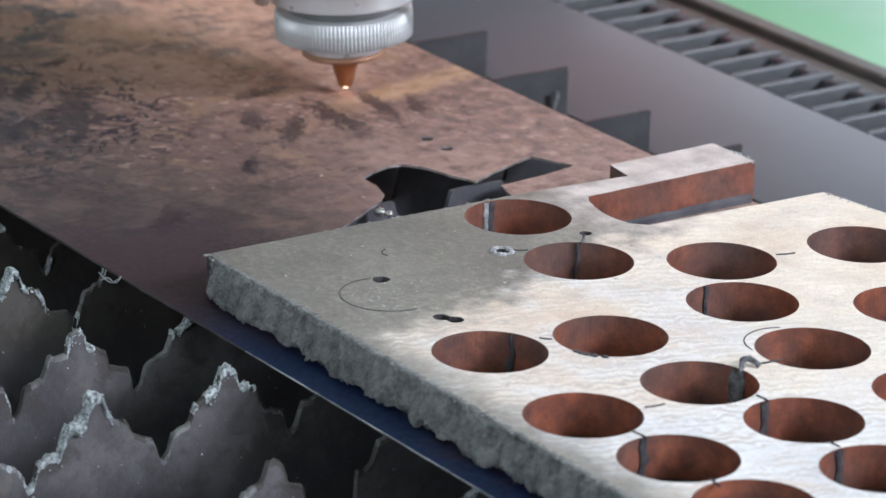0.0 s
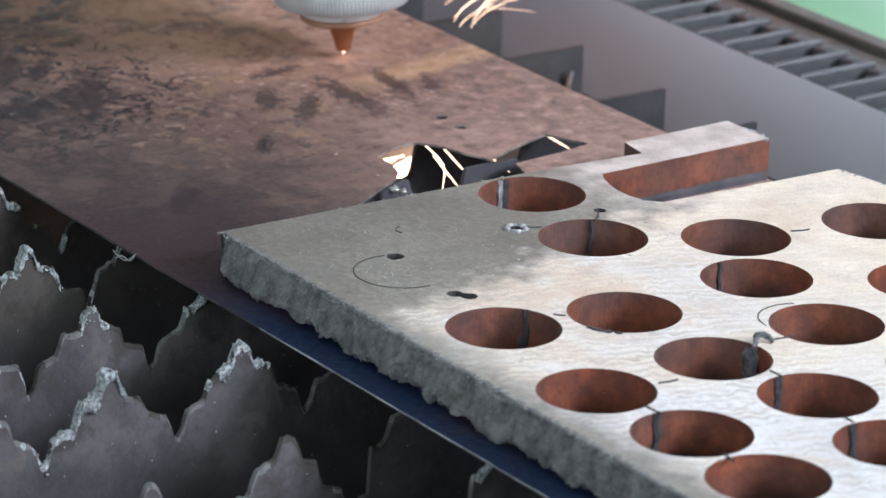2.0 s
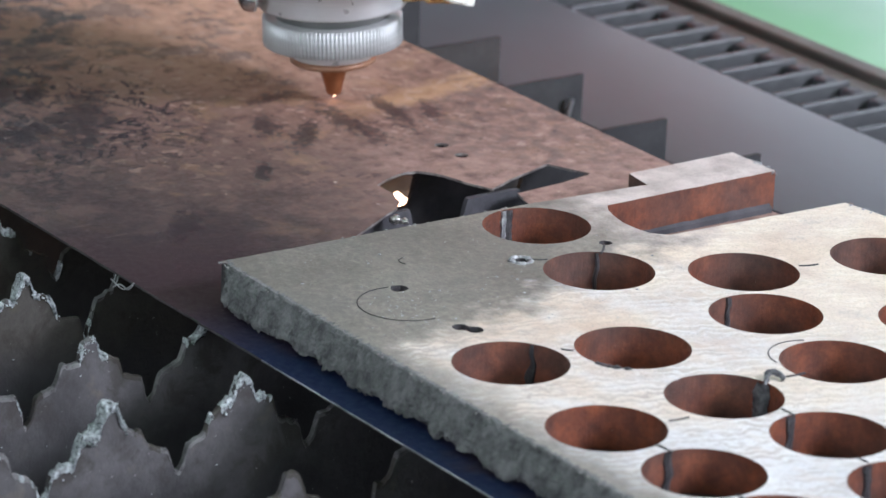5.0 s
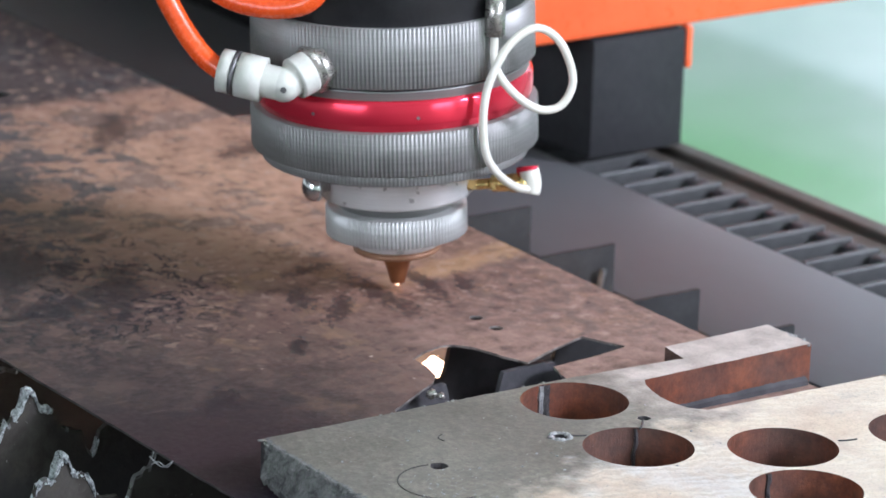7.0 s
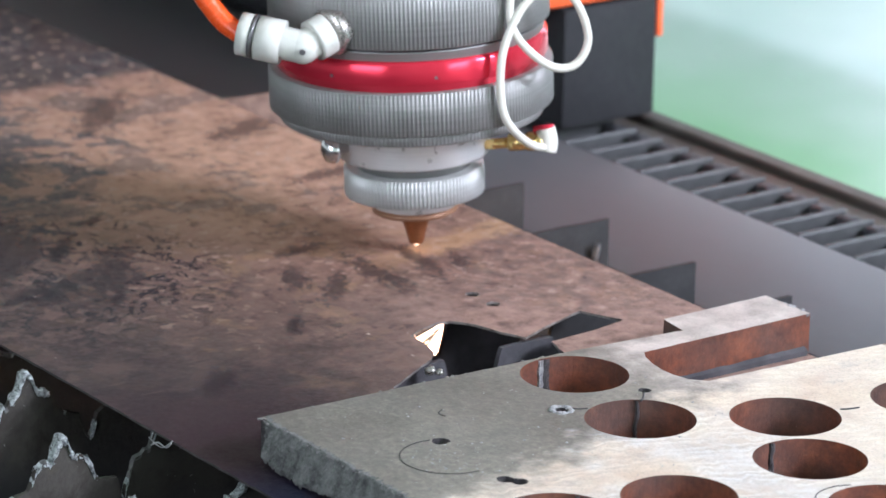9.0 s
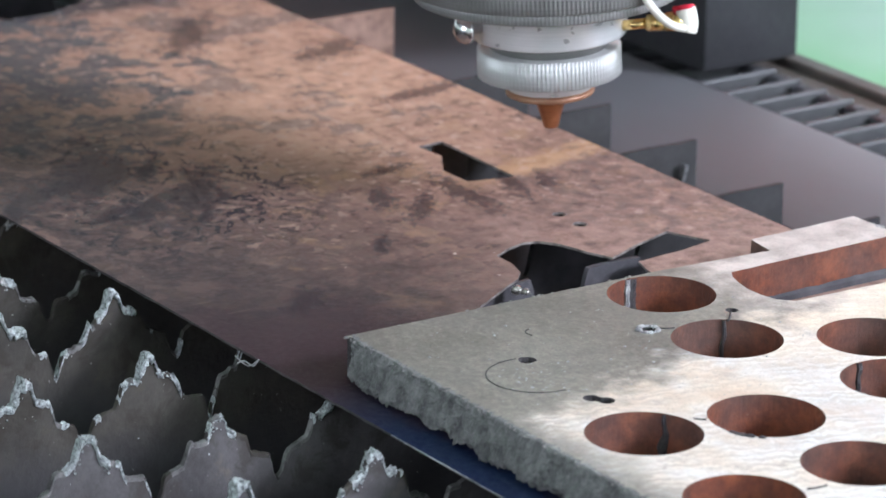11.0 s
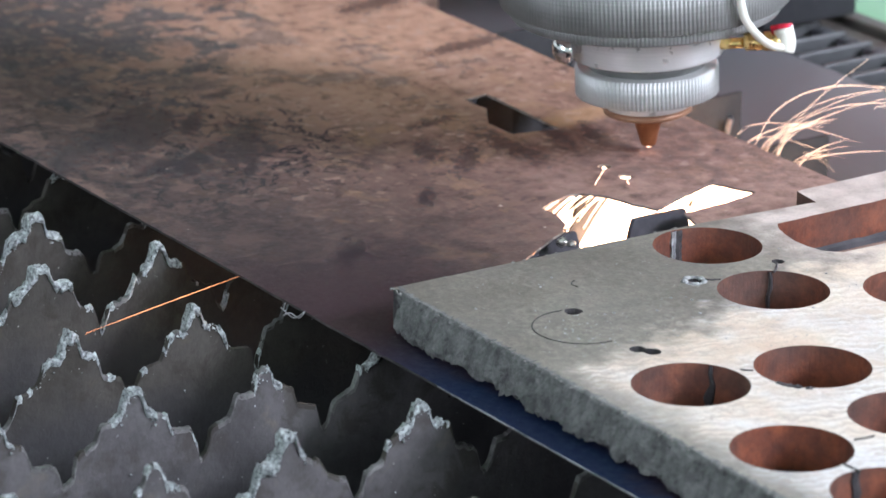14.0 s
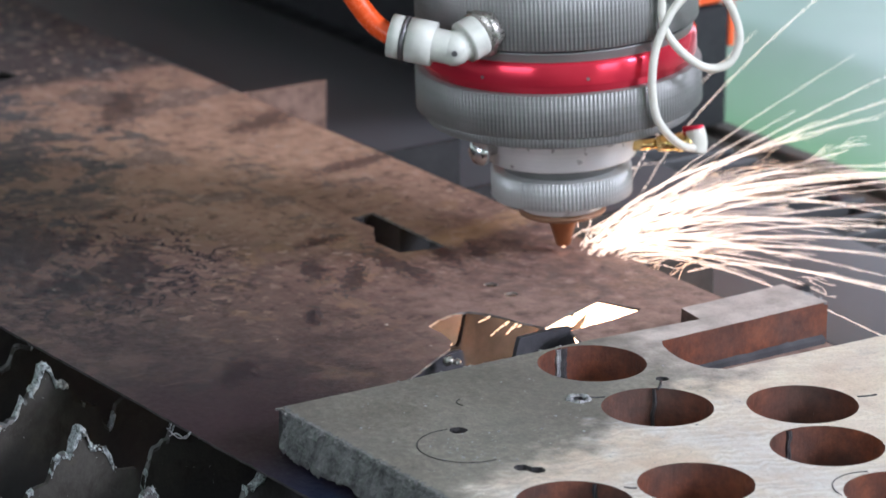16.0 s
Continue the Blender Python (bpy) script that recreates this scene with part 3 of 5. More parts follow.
# ---- mesh helpers ----
def finish(name, bm, mats, parent=None, label="", smooth=None):
    me = bpy.data.meshes.new(name)
    if smooth is not None:
        for fc in bm.faces:
            fc.smooth = True
        for e in bm.edges:
            if len(e.link_faces) == 2 and e.calc_face_angle(0) > radians(smooth):
                e.smooth = False
    bm.to_mesh(me)
    bm.free()
    for m in mats if isinstance(mats, (list, tuple)) else [mats]:
        me.materials.append(m)
    ob = new(name, me)
    if parent:
        ob.parent = parent
    if label:
        tagged(ob, label)
    return ob


def part(name, bm, material, parent, label="", smooth=None):
    return finish(name, bm, material, parent, label, smooth)


def thing(name, label, category, group="", kind="", at=(0, 0, 0)):
    ob = new(name)
    ob.location = at
    return tagged(ob, label, category, group, kind)


def box(x0, x1, y0, y1, z0, z1, edge=0.0, bm=None):
    own = bmesh.new()
    bmesh.ops.create_cube(own, size=1.0)
    for v in own.verts:
        v.co = Vector((x0 + (v.co.x + 0.5) * (x1 - x0), y0 + (v.co.y + 0.5) * (y1 - y0), z0 + (v.co.z + 0.5) * (z1 - z0)))
    if edge:
        bmesh.ops.bevel(own, geom=own.edges[:], offset=edge, segments=2, affect="EDGES", profile=0.5)
    if bm is None:
        return own
    merge(bm, own)
    return bm


def merge(bm, other, m=None):
    if m is not None:
        other.transform(m)
    me = bpy.data.meshes.new("tmp")
    other.to_mesh(me)
    other.free()
    bm.from_mesh(me)
    bpy.data.meshes.remove(me)


def slab(outer, holes, z0, z1):
    """A flat plate with holes; side faces take material 1, hole walls material 2."""
    bm = bmesh.new()
    edges = []
    for loop in [outer, *holes]:
        vs = [bm.verts.new((x, y, z1)) for x, y in loop]
        edges += [bm.edges.new((a, b)) for a, b in zip(vs, vs[1:] + vs[:1])]
    bmesh.ops.triangle_fill(bm, use_beauty=True, use_dissolve=False, edges=edges)
    for fc in bm.faces:
        if fc.normal.z < 0:
            fc.normal_flip()
    top = bm.faces[:]
    got = bmesh.ops.extrude_face_region(bm, geom=top, use_keep_orig=True)
    low = [g for g in got["geom"] if isinstance(g, bmesh.types.BMVert)]
    for v in low:
        v.co.z = z0
    bmesh.ops.recalc_face_normals(bm, faces=bm.faces[:])
    keys = {(round(x, 6), round(y, 6)) for h in holes for x, y in h}
    for fc in bm.faces:
        if abs(fc.normal.z) < 0.5:
            c = fc.verts[0].co
            fc.material_index = 2 if (round(c.x, 6), round(c.y, 6)) in keys else 1
    return bm


def circle(cx, cy, r, n=64, wob=0.0, seed=0.0):
    out = []
    for i in range(n):
        a = 2 * math.pi * i / n
        q = r * (1 + wob * noise.noise(Vector((math.cos(a) * 2 + seed, math.sin(a) * 2, seed))))
        out.append((cx + q * math.cos(a), cy + q * math.sin(a)))
    return out


def ragged(points, step, amount, seed, closed=True):
    """Subdivides an outline and roughens it."""
    out = []
    n = len(points)
    for i in range(n if closed else n - 1):
        a, b = Vector(points[i]), Vector(points[(i + 1) % n])
        k = max(1, int((b - a).length / step))
        side = Vector((-(b - a).y, (b - a).x)).normalized()
        for j in range(k):
            p = a.lerp(b, j / k)
            d = amount * noise.noise(Vector((p.x * 700, p.y * 700, seed))) + amount * 0.7 * noise.noise(Vector((p.x * 220, p.y * 220, seed + 5)))
            out.append(tuple(p + side * d))
    return out


def lathe(profile, n=96, bm=None):
    """A turned body from (radius, z) pairs, listed from the bottom up."""
    bm = bm or bmesh.new()
    rings = []
    for r, z in profile:
        rings.append([bm.verts.new((r * math.cos(2 * math.pi * i / n), r * math.sin(2 * math.pi * i / n), z)) for i in range(n)])
    for a, b in zip(rings, rings[1:]):
        for i in range(n):
            bm.faces.new((a[i], a[(i + 1) % n], b[(i + 1) % n], b[i]))
    bm.faces.new(rings[0][::-1])
    bm.faces.new(rings[-1])
    return bm


def knurled(r, z0, z1, teeth, depth, chamfer):
    """A ring with straight knurling and chamfered rims."""
    bm = bmesh.new()
    n = teeth * 4
    wave = (0.0, 0.0, 1.0, 1.0)
    rings = []
    for z, d, flat in ((z0, chamfer, True), (z0 + chamfer, 0, False), (z1 - chamfer, 0, False), (z1, chamfer, True)):
        ring = []
        for i in range(n):
            a = 2 * math.pi * (i + (0.35 if i % 2 else 0.0)) / n
            q = r - d - (depth if flat else depth * wave[i % 4])
            ring.append(bm.verts.new((q * math.cos(a), q * math.sin(a), z)))
        rings.append(ring)
    for a, b in zip(rings, rings[1:]):
        for i in range(n):
            bm.faces.new((a[i], a[(i + 1) % n], b[(i + 1) % n], b[i]))
    bm.faces.new(rings[0][::-1])
    bm.faces.new(rings[-1])
    return bm


def tube(points, radius, n=12, smooth_steps=8, bm=None, taper=None):
    """A round tube along a smooth line through the points."""
    bm = bm or bmesh.new()
    pts = [Vector(p) for p in points]
    line = []
    for i in range(len(pts) - 1):
        p0, p1, p2, p3 = pts[max(i - 1, 0)], pts[i], pts[i + 1], pts[min(i + 2, len(pts) - 1)]
        for j in range(smooth_steps):
            u = j / smooth_steps
            line.append(0.5 * ((2 * p1) + (p2 - p0) * u + (2 * p0 - 5 * p1 + 4 * p2 - p3) * u * u + (3 * p1 - p0 - 3 * p2 + p3) * u ** 3))
    line.append(pts[-1])
    side = Vector((0, 0, 1))
    rings = []
    for i, p in enumerate(line):
        way = (line[min(i + 1, len(line) - 1)] - line[max(i - 1, 0)]).normalized()
        side = side - way * side.dot(way)
        if side.length < 1e-4:
            side = Vector((1, 0, 0)) - way * way.x
        side.normalize()
        up = way.cross(side)
        r = radius * (taper(i / (len(line) - 1)) if taper else 1)
        rings.append([bm.verts.new(p + r * (math.cos(2 * math.pi * k / n) * side + math.sin(2 * math.pi * k / n) * up)) for k in range(n)])
    for a, b in zip(rings, rings[1:]):
        for k in range(n):
            bm.faces.new((a[k], a[(k + 1) % n], b[(k + 1) % n], b[k]))
    bm.faces.new(rings[0][::-1])
    bm.faces.new(rings[-1])
    return bm


def bead(r, seed, flat=0.7):
    bm = bmesh.new()
    bmesh.ops.create_icosphere(bm, subdivisions=2, radius=r)
    for v in bm.verts:
        v.co *= 1 + 0.45 * noise.noise(v.co * (1.3 / r) + Vector((seed, 0, 0)))
        v.co.z *= flat
    return bm


def shed():
    def wall(name, bm):
        tagged(finish(name, bm, WALL), "pale grey plastered workshop wall", "wall", kind="structure")

    fl = finish("floor", box(-5.4, 5.4, -6.4, 8.4, -0.95, -0.8), GREEN)
    tagged(fl, "glossy light green painted workshop floor", "floor", kind="structure")
    # west wall with the door opening, east wall with a low and a high window, south wall with a window
    bm = box(-5.2, -5.0, -6.0, 4.6, -0.8, 4.4)
    box(-5.2, -5.0, 7.5, 8.0, -0.8, 4.4, bm=bm)
    box(-5.2, -5.0, 4.6, 7.5, 3.3, 4.4, bm=bm)
    wall("wall_west", bm)
    bm = box(5.0, 5.2, -6.0, 8.0, -0.8, 0.9)
    box(5.0, 5.2, -6.0, -0.3, 0.9, 4.4, bm=bm)
    box(5.0, 5.2, -0.3, 1.5, 2.9, 4.4, bm=bm)
    box(5.0, 5.2, 1.5, 2.4, 0.9, 4.4, bm=bm)
    box(5.0, 5.2, 2.4, 4.4, 0.9, 2.5, bm=bm)
    box(5.0, 5.2, 2.4, 4.4, 4.2, 4.4, bm=bm)
    box(5.0, 5.2, 4.4, 8.0, 0.9, 4.4, bm=bm)
    wall("wall_east", bm)
    wall("wall_north", box(-5.2, 5.2, 8.0, 8.2, -0.8, 4.4))
    bm = box(-5.2, 5.2, -6.2, -6.0, -0.8, 0.9)
    box(-5.2, 5.2, -6.2, -6.0, 2.9, 4.4, bm=bm)
    box(-5.2, 0.3, -6.2, -6.0, 0.9, 2.9, bm=bm)
    box(3.5, 5.2, -6.2, -6.0, 0.9, 2.9, bm=bm)
    wall("wall_south", bm)
    bm = box(-5.2, 5.2, -6.2, 8.2, 4.4, 4.5)
    tagged(finish("ceiling", bm, WALL), "pale plain workshop ceiling", "ceiling", kind="structure")


shed()

# ---- cutting bed ----
SLATS = [-0.437, -0.3905, -0.344, -0.2975, -0.251, -0.2045, -0.158, -0.119, -0.072, -0.023, 0.022, 0.067, 0.112, 0.158, 0.204, 0.25, 0.296]
VALLEY = [-0.07, -0.09, -0.083, -0.066, -0.089, -0.077, -0.077, -0.058, -0.0745, -0.0825, -0.0625, -0.077, -0.083, -0.07, -0.09, -0.075, -0.085]
END_TOP = [-0.05, -0.05, -0.0002, -0.05, -0.0016, -0.0022, -0.0022, -0.0045, -0.0024, -0.005, -0.004, -0.005, -0.004, -0.005, -0.004, -0.005, -0.004]
# three slat ends are bent to fit the camera's view, three are missing
BEND = {2: 0.011, 7: 0.0055, 8: 0.0047}


def stepped(u):
    """Height over the valley of one stepped tooth, u from 0 to 1 across it."""
    d = abs(u - 0.5) * 2
    knots = ((0.0, 0.0222), (0.09, 0.0212), (0.17, 0.0162), (0.42, 0.0143), (0.53, 0.0082), (0.84, 0.0062), (0.93, 0.0005), (1.0, -0.001))
    for (a, p), (b, q) in zip(knots, knots[1:]):
        if d <= b:
            return p + (q - p) * (d - a) / (b - a)
    return 0.0


def slat_top(y, valley, seed, end=-0.004):
    period = 0.0388
    s = (y - valley) / period
    k = math.floor(s)
    u = s - k
    u = min(max(u + 0.05 * noise.noise(Vector((k * 5.3, seed, 12))), 0), 1)
    cut = 0.0055 * noise.noise(Vector((k * 3.1 + seed * 7, seed, 0)))
    z = -0.0195 + stepped(min(max(u + 0.05 * noise.noise(Vector((y * 60, seed, 3))), 0), 1)) + cut
    if z > -0.006:
        z -= 0.004 * max(0.0, noise.noise(Vector((y * 170, seed * 5, 14))))
    z += 0.0011 * noise.noise(Vector((y * 240, seed * 3, 1))) + 0.0008 * noise.noise(Vector((y * 700, seed * 3, 2)))
    if y < -0.0715 and seed > 18:
        z -= 0.011 + 0.003 * noise.noise(Vector((y * 45, seed, 31)))
    if y > 0.1218:
        z = end + 0.0002 * noise.noise(Vector((y * 90, seed, 9)))
    elif y > -0.045:
        d = abs(s - k - 0.5) * 2
        z = -0.0011 - 0.0185 * min(max((d - 0.48) / 0.24, 0), 1) + 0.0003 * noise.noise(Vector((y * 300, seed, 5)))
    elif y > -0.0715:
        z = min(z, -0.001)
    return min(z, 0.0022)


def make_slat(i, x, valley):
    th = thing("support_slat", "burnt dark steel support slat with stepped molten teeth", "slat", "slats of the bed")
    seed = i * 1.7
    y0, y1, step, low, half = -0.30, 0.1565, 0.0007, -0.10, 0.00085
    n = int((y1 - y0) / step)
    bm = bmesh.new()
    rim = bmesh.new()
    prev = None
    prev_rim = None
    for j in range(n + 1):
        y = y0 + (y1 - y0) * j / n
        z = slat_top(y, valley, seed, END_TOP[i])
        lean = 0.0012 * noise.noise(Vector((y * 12, seed, 4))) + BEND.get(i, 0.0) * min(max((y - 0.07) / 0.06, 0.0), 1.0)
        row = [bm.verts.new((x + lean + half, y, low)), bm.verts.new((x + lean + half, y, z - 0.0004)),
               bm.verts.new((x + lean - half, y, z - 0.0004)), bm.verts.new((x + lean - half, y, low))]
        if prev:
            for a, b, c, d in ((0, 1, 1, 0), (1, 2, 2, 1), (2, 3, 3, 2)):
                bm.faces.new((prev[a], prev[b], row[c], row[d]))
        prev = row
        # molten lip along the top of the open teeth
        if y > -0.055:
            continue
        crust = 1.3 * noise.noise(Vector((y * 34, seed, 6))) + 0.6 * noise.noise(Vector((y * 420, seed, 8))) + (0.5 if z > -0.0055 else -0.4) + (0.22 if 6 < i < 11 else -0.12)
        fat = 0.00003 + 0.0012 * max(0.0, crust) * (1 + 0.9 * noise.noise(Vector((y * 1300, seed, 16))))
        if y > 0.118:
            fat = 0.0001
        deep = 0.0003 + fat * 1.2
        prof = [(half + 0.0001, -deep - 0.001), (half + fat, -deep), (half + fat * 0.8, -0.0002), (0.0, 0.0001), (-half - fat * 0.8, -0.0002), (-half - fat, -deep), (-half - 0.0001, -deep - 0.001)]
        row = [rim.verts.new((x + lean + px * (1 + 0.25 * noise.noise(Vector((y * 900, px * 900, seed)))), y + 0.0006 * noise.noise(Vector((y * 500, pz * 900, seed))), z + pz + (0.0009 * noise.noise(Vector((y * 1500, px * 1200, seed))) if crust > 0.04 else 0.0))) for px, pz in prof]
        if prev_rim:
            for a in range(len(prof) - 1):
                rim.faces.new((prev_rim[a], prev_rim[a + 1], row[a + 1], row[a])).material_index = 0 if crust > 0.04 else 1 if noise.noise(Vector((y * 85, seed, 21))) > -0.08 else 2
        prev_rim = row
    bm.faces.new(prev)
    bmesh.ops.recalc_face_normals(bm, faces=bm.faces[:])
    bmesh.ops.recalc_face_normals(rim, faces=rim.faces[:])
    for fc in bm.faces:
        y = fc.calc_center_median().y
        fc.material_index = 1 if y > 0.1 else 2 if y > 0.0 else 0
    part("blade", bm, [SLAT if i < 9 else NEAR_SLAT, RUSTY_END if i in (2, 9) else SLAT_END, SHADED_STEEL], th)
    part("molten_rim", rim, [SLAT_RIM, SLAT_LIP, SLAT], th, "grey-white crust of molten slag", smooth=60)
    if i == 6:
        part("weld_peg", tube([(-0.1563, 0.1490, -0.0190), (-0.1551, 0.1496, -0.0140), (-0.1541, 0.1500, -0.0092)], 0.0011, 10, 3), SLAG_GREY, th, "small bent peg", smooth=50)
    # globs of slag stuck on the teeth
    rng = random.Random(100 + i)
    globs = bmesh.new()
    for _ in range(520):
        y = rng.uniform(-0.2, -0.072)
        z = slat_top(y, valley, seed)
        here = 1.3 * noise.noise(Vector((y * 34, seed, 6))) + (0.5 if z > -0.0055 else -0.4) + (0.22 if 6 < i < 11 else -0.12)
        if here > 0.08:
            merge(globs, bead(rng.choice((0.00012, 0.00015, 0.0002, 0.00025, 0.00035)), rng.random() * 50, 0.9), pose(x + rng.uniform(0.0, 0.0014), y, z + 0.0003 - abs(rng.gauss(0, 0.0018))))
    for _ in range(14):
        y = rng.uniform(-0.28, -0.07)
        merge(globs, bead(rng.uniform(0.00015, 0.0003), rng.random() * 50, 0.9), pose(x + half, y, slat_top(y, valley, seed) - rng.uniform(0.003, 0.03)))
    tagged(part("spatter", globs, SLAT_RIM, th, "pale spatter beads", smooth=60), kind="stuff")


for i, (x, v) in enumerate(zip(SLATS, VALLEY)):
    make_slat(i, x, v)


def bed():
    th = thing("cutting_bed", "dark steel cutting bed with a smooth grey side plate", "machine bed")
    part("hopper_floor", box(-1.2, 0.6, -0.9, 0.21, -0.32, -0.3), HOPPER, th, "plain grey hopper floor")
    part("side_wall", box(-1.2, 0.6, 0.205, 0.215, -0.3, -0.0285), DARK_STEEL, th)
    part("side_wall", box(-1.2, 0.6, -0.91, -0.9, -0.3, -0.03), DARK_STEEL, th)
    part("end_wall", box(-1.21, -1.2, -0.91, 0.215, -0.3, -0.03), DARK_STEEL, th)
    part("end_wall", box(0.6, 0.61, -0.91, 0.215, -0.3, -0.03), DARK_STEEL, th)
    part("slat_comb", box(-1.2, 0.6, 0.1545, 0.1585, -0.10, -0.055, 0.0005), DARK_STEEL, th)
    part("side_plate", box(-1.2, 0.6, 0.160, 0.2335, -0.028, -0.02, 0.0012), BED, th, "smooth purple-grey steel side plate", smooth=40)
    part("frame_beam", box(-1.2, 0.6, 0.216, 0.275, -0.8, -0.034), DARK_STEEL, th)
    part("skirt_panel", box(-1.2, 0.6, -0.91, -0.89, -0.8, -0.32, 0.002), DARK_STEEL, th)
    part("skirt_panel", box(-1.21, -1.19, -0.888, 0.214, -0.8, -0.32, 0.002), DARK_STEEL, th)
    part("skirt_panel", box(0.59, 0.61, -0.888, 0.214, -0.8, -0.32, 0.002), DARK_STEEL, th)


bed()


def rack():
    th = thing("gear_rack", "grey steel toothed rack with dark gaps along the bed side", "rack")
    part("rack_base", box(-0.62, 0.3, 0.2338, 0.2672, -0.0395, -0.0335), RACK_GAP_SHADE, th)
    tooth = box(-0.0012, 0.0012, 0.2342, 0.2671, -0.0335, -0.0203, 0.0007)
    me = bpy.data.meshes.new("tooth")
    tooth.to_mesh(me)
    tooth.free()
    me.materials.append(RACK)
    knob = box(0.0022, 0.0105, 0.2605, 0.2672, -0.0335, -0.0212, 0.0018)
    km = bpy.data.meshes.new("gap_pad")
    knob.to_mesh(km)
    knob.free()
    km.materials.append(DARK_STEEL)
    for i in range(60):
        x = -0.6 + 0.01432 * i
        for name, data in (("tooth", me), ("gap_pad", km)):
            ob = new(name, data)
            ob.parent = th
            ob.location = (x, 0, 0)
    rail = thing("guide_rail", "brown-grey guide rail beside the toothed rack", "rail")
    part("rail_body", box(-1.2, 0.6, 0.2675, 0.2785, -0.0335, -0.0235, 0.001), RAIL, rail)
    part("rail_lip", box(-1.2, 0.6, 0.2787, 0.2865, -0.06, -0.0205, 0.001), RAIL, rail)


rack()

# ---- sheet and plate ----
CUT = [(-0.1905, 0.0722), (-0.1915, 0.0818), (-0.1495, 0.0806), (-0.1528, 0.0655), (-0.166, 0.0652), (-0.1785, 0.0732)]
MOUTH = [(-0.0905, 0.0332), (-0.094, 0.0395), (-0.0962, 0.0465), (-0.0952, 0.051), (-0.0895, 0.055), (-0.081, 0.0573), (-0.0715, 0.0608),
         (-0.0776, 0.0742), (-0.0828, 0.0888), (-0.0690, 0.0945), (-0.0662, 0.081), (-0.0650, 0.0653), (-0.0553, 0.0623), (-0.020, 0.060),
         (-0.020, 0.004), (-0.0566, 0.004), (-0.0668, 0.0202), (-0.0712, 0.0274), (-0.0751, 0.0306), (-0.083, 0.0332)]


def shrink(points, d):
    c = sum((Vector(p) for p in points), Vector((0, 0))) / len(points)
    return [tuple(c + (Vector(p) - c) * (1 - d / max((Vector(p) - c).length, 1e-6))) for p in points]


def sheet():
    th = thing("steel_sheet", "thin rust-brown mottled steel sheet lying on burnt slats", "metal sheet")
    outer = [(-0.95, -0.0702), (0.45, -0.0702), (0.45, 0.1212), (-0.95, 0.1212)]
    far = [(-0.45, 0.031), (-0.41, 0.062), (-0.3955, 0.0685), (-0.381, 0.0355), (-0.43, 0.012)]
    pins = [circle(-0.1122, 0.0708, 0.0021, 14), circle(-0.1014, 0.0706, 0.0021, 14)]
    holes = [ragged(MOUTH, 0.0015, 0.0003, 3), ragged(CUT, 0.0015, 0.0002, 7), ragged(far, 0.003, 0.0003, 9), *pins]
    bm = slab(ragged(outer, 0.004, 0.0003, 1), holes, -0.0007, 0.0)
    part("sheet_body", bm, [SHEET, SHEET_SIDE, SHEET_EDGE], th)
    bl = bead(0.0017, 4.0, 0.8)
    merge(bl, bead(0.0013, 9.0), pose(0.0016, 0.0022, -0.0005))
    b = part("slag_bead", bl, NUT, th, "shiny slag bead on the cut edge", smooth=60)
    b.location = (-0.0665, 0.0235, -0.0015)
    bm = tube([(0.012 + 0.0043 * q, -0.0703 + 0.0001 * noise.noise(Vector((q * 0.7, 0, 1))), -0.0002) for q in range(101)], 0.00024, 6, 1)
    part("cut_burr", bm, BURR, th, "thin bright burr along the cut edge", smooth=60)
    # the cut piece that drops out
    piece = finish("offcut", slab(ragged(shrink(CUT, 0.0001), 0.0015, 0.0002, 7), [], -0.0007, 0.0), [SHEET, SHEET_EDGE, SHEET_EDGE])
    tagged(piece, "small rust-brown offcut lying in its cut-out of the sheet", "offcut")
    return piece


OFFCUT = sheet()

swarf = thing("swarf_curl", "thin white metal swarf curl on a slat tooth", "swarf")
part("strand", tube([(-0.0626, -0.0712, -0.0039), (-0.0593, -0.071, -0.0022), (-0.0550, -0.0711, -0.0023), (-0.0517, -0.0715, -0.0000)], 0.00022, 6, 6), BURR, swarf, smooth=60)
part("strand", tube([(-0.0636, -0.0714, -0.0019), (-0.0572, -0.0712, -0.0029), (-0.0517, -0.0711, 0.0006)], 0.0002, 6, 6), BURR, swarf, smooth=60)

HOLES = [(-0.0115, 0.0331), (0.0263, 0.0266), (0.0703, -0.0334), (0.0767, 0.0001), (0.0458, 0.0604), (0.0739, 0.0455), (0.1102, 0.0399),
         (0.1146, -0.0001), (0.1173, -0.0383), (0.1475, 0.0069), (0.1512, -0.0347), (0.0546, 0.1023), (0.0985, 0.0825), (0.1812, 0.0034),
         (0.1826, -0.0362), (0.138, 0.083), (0.148, 0.0475), (0.185, 0.044), (0.215, 0.0), (0.216, -0.04), (0.25, 0.005), (0.25, -0.036)]
TOP = 0.012


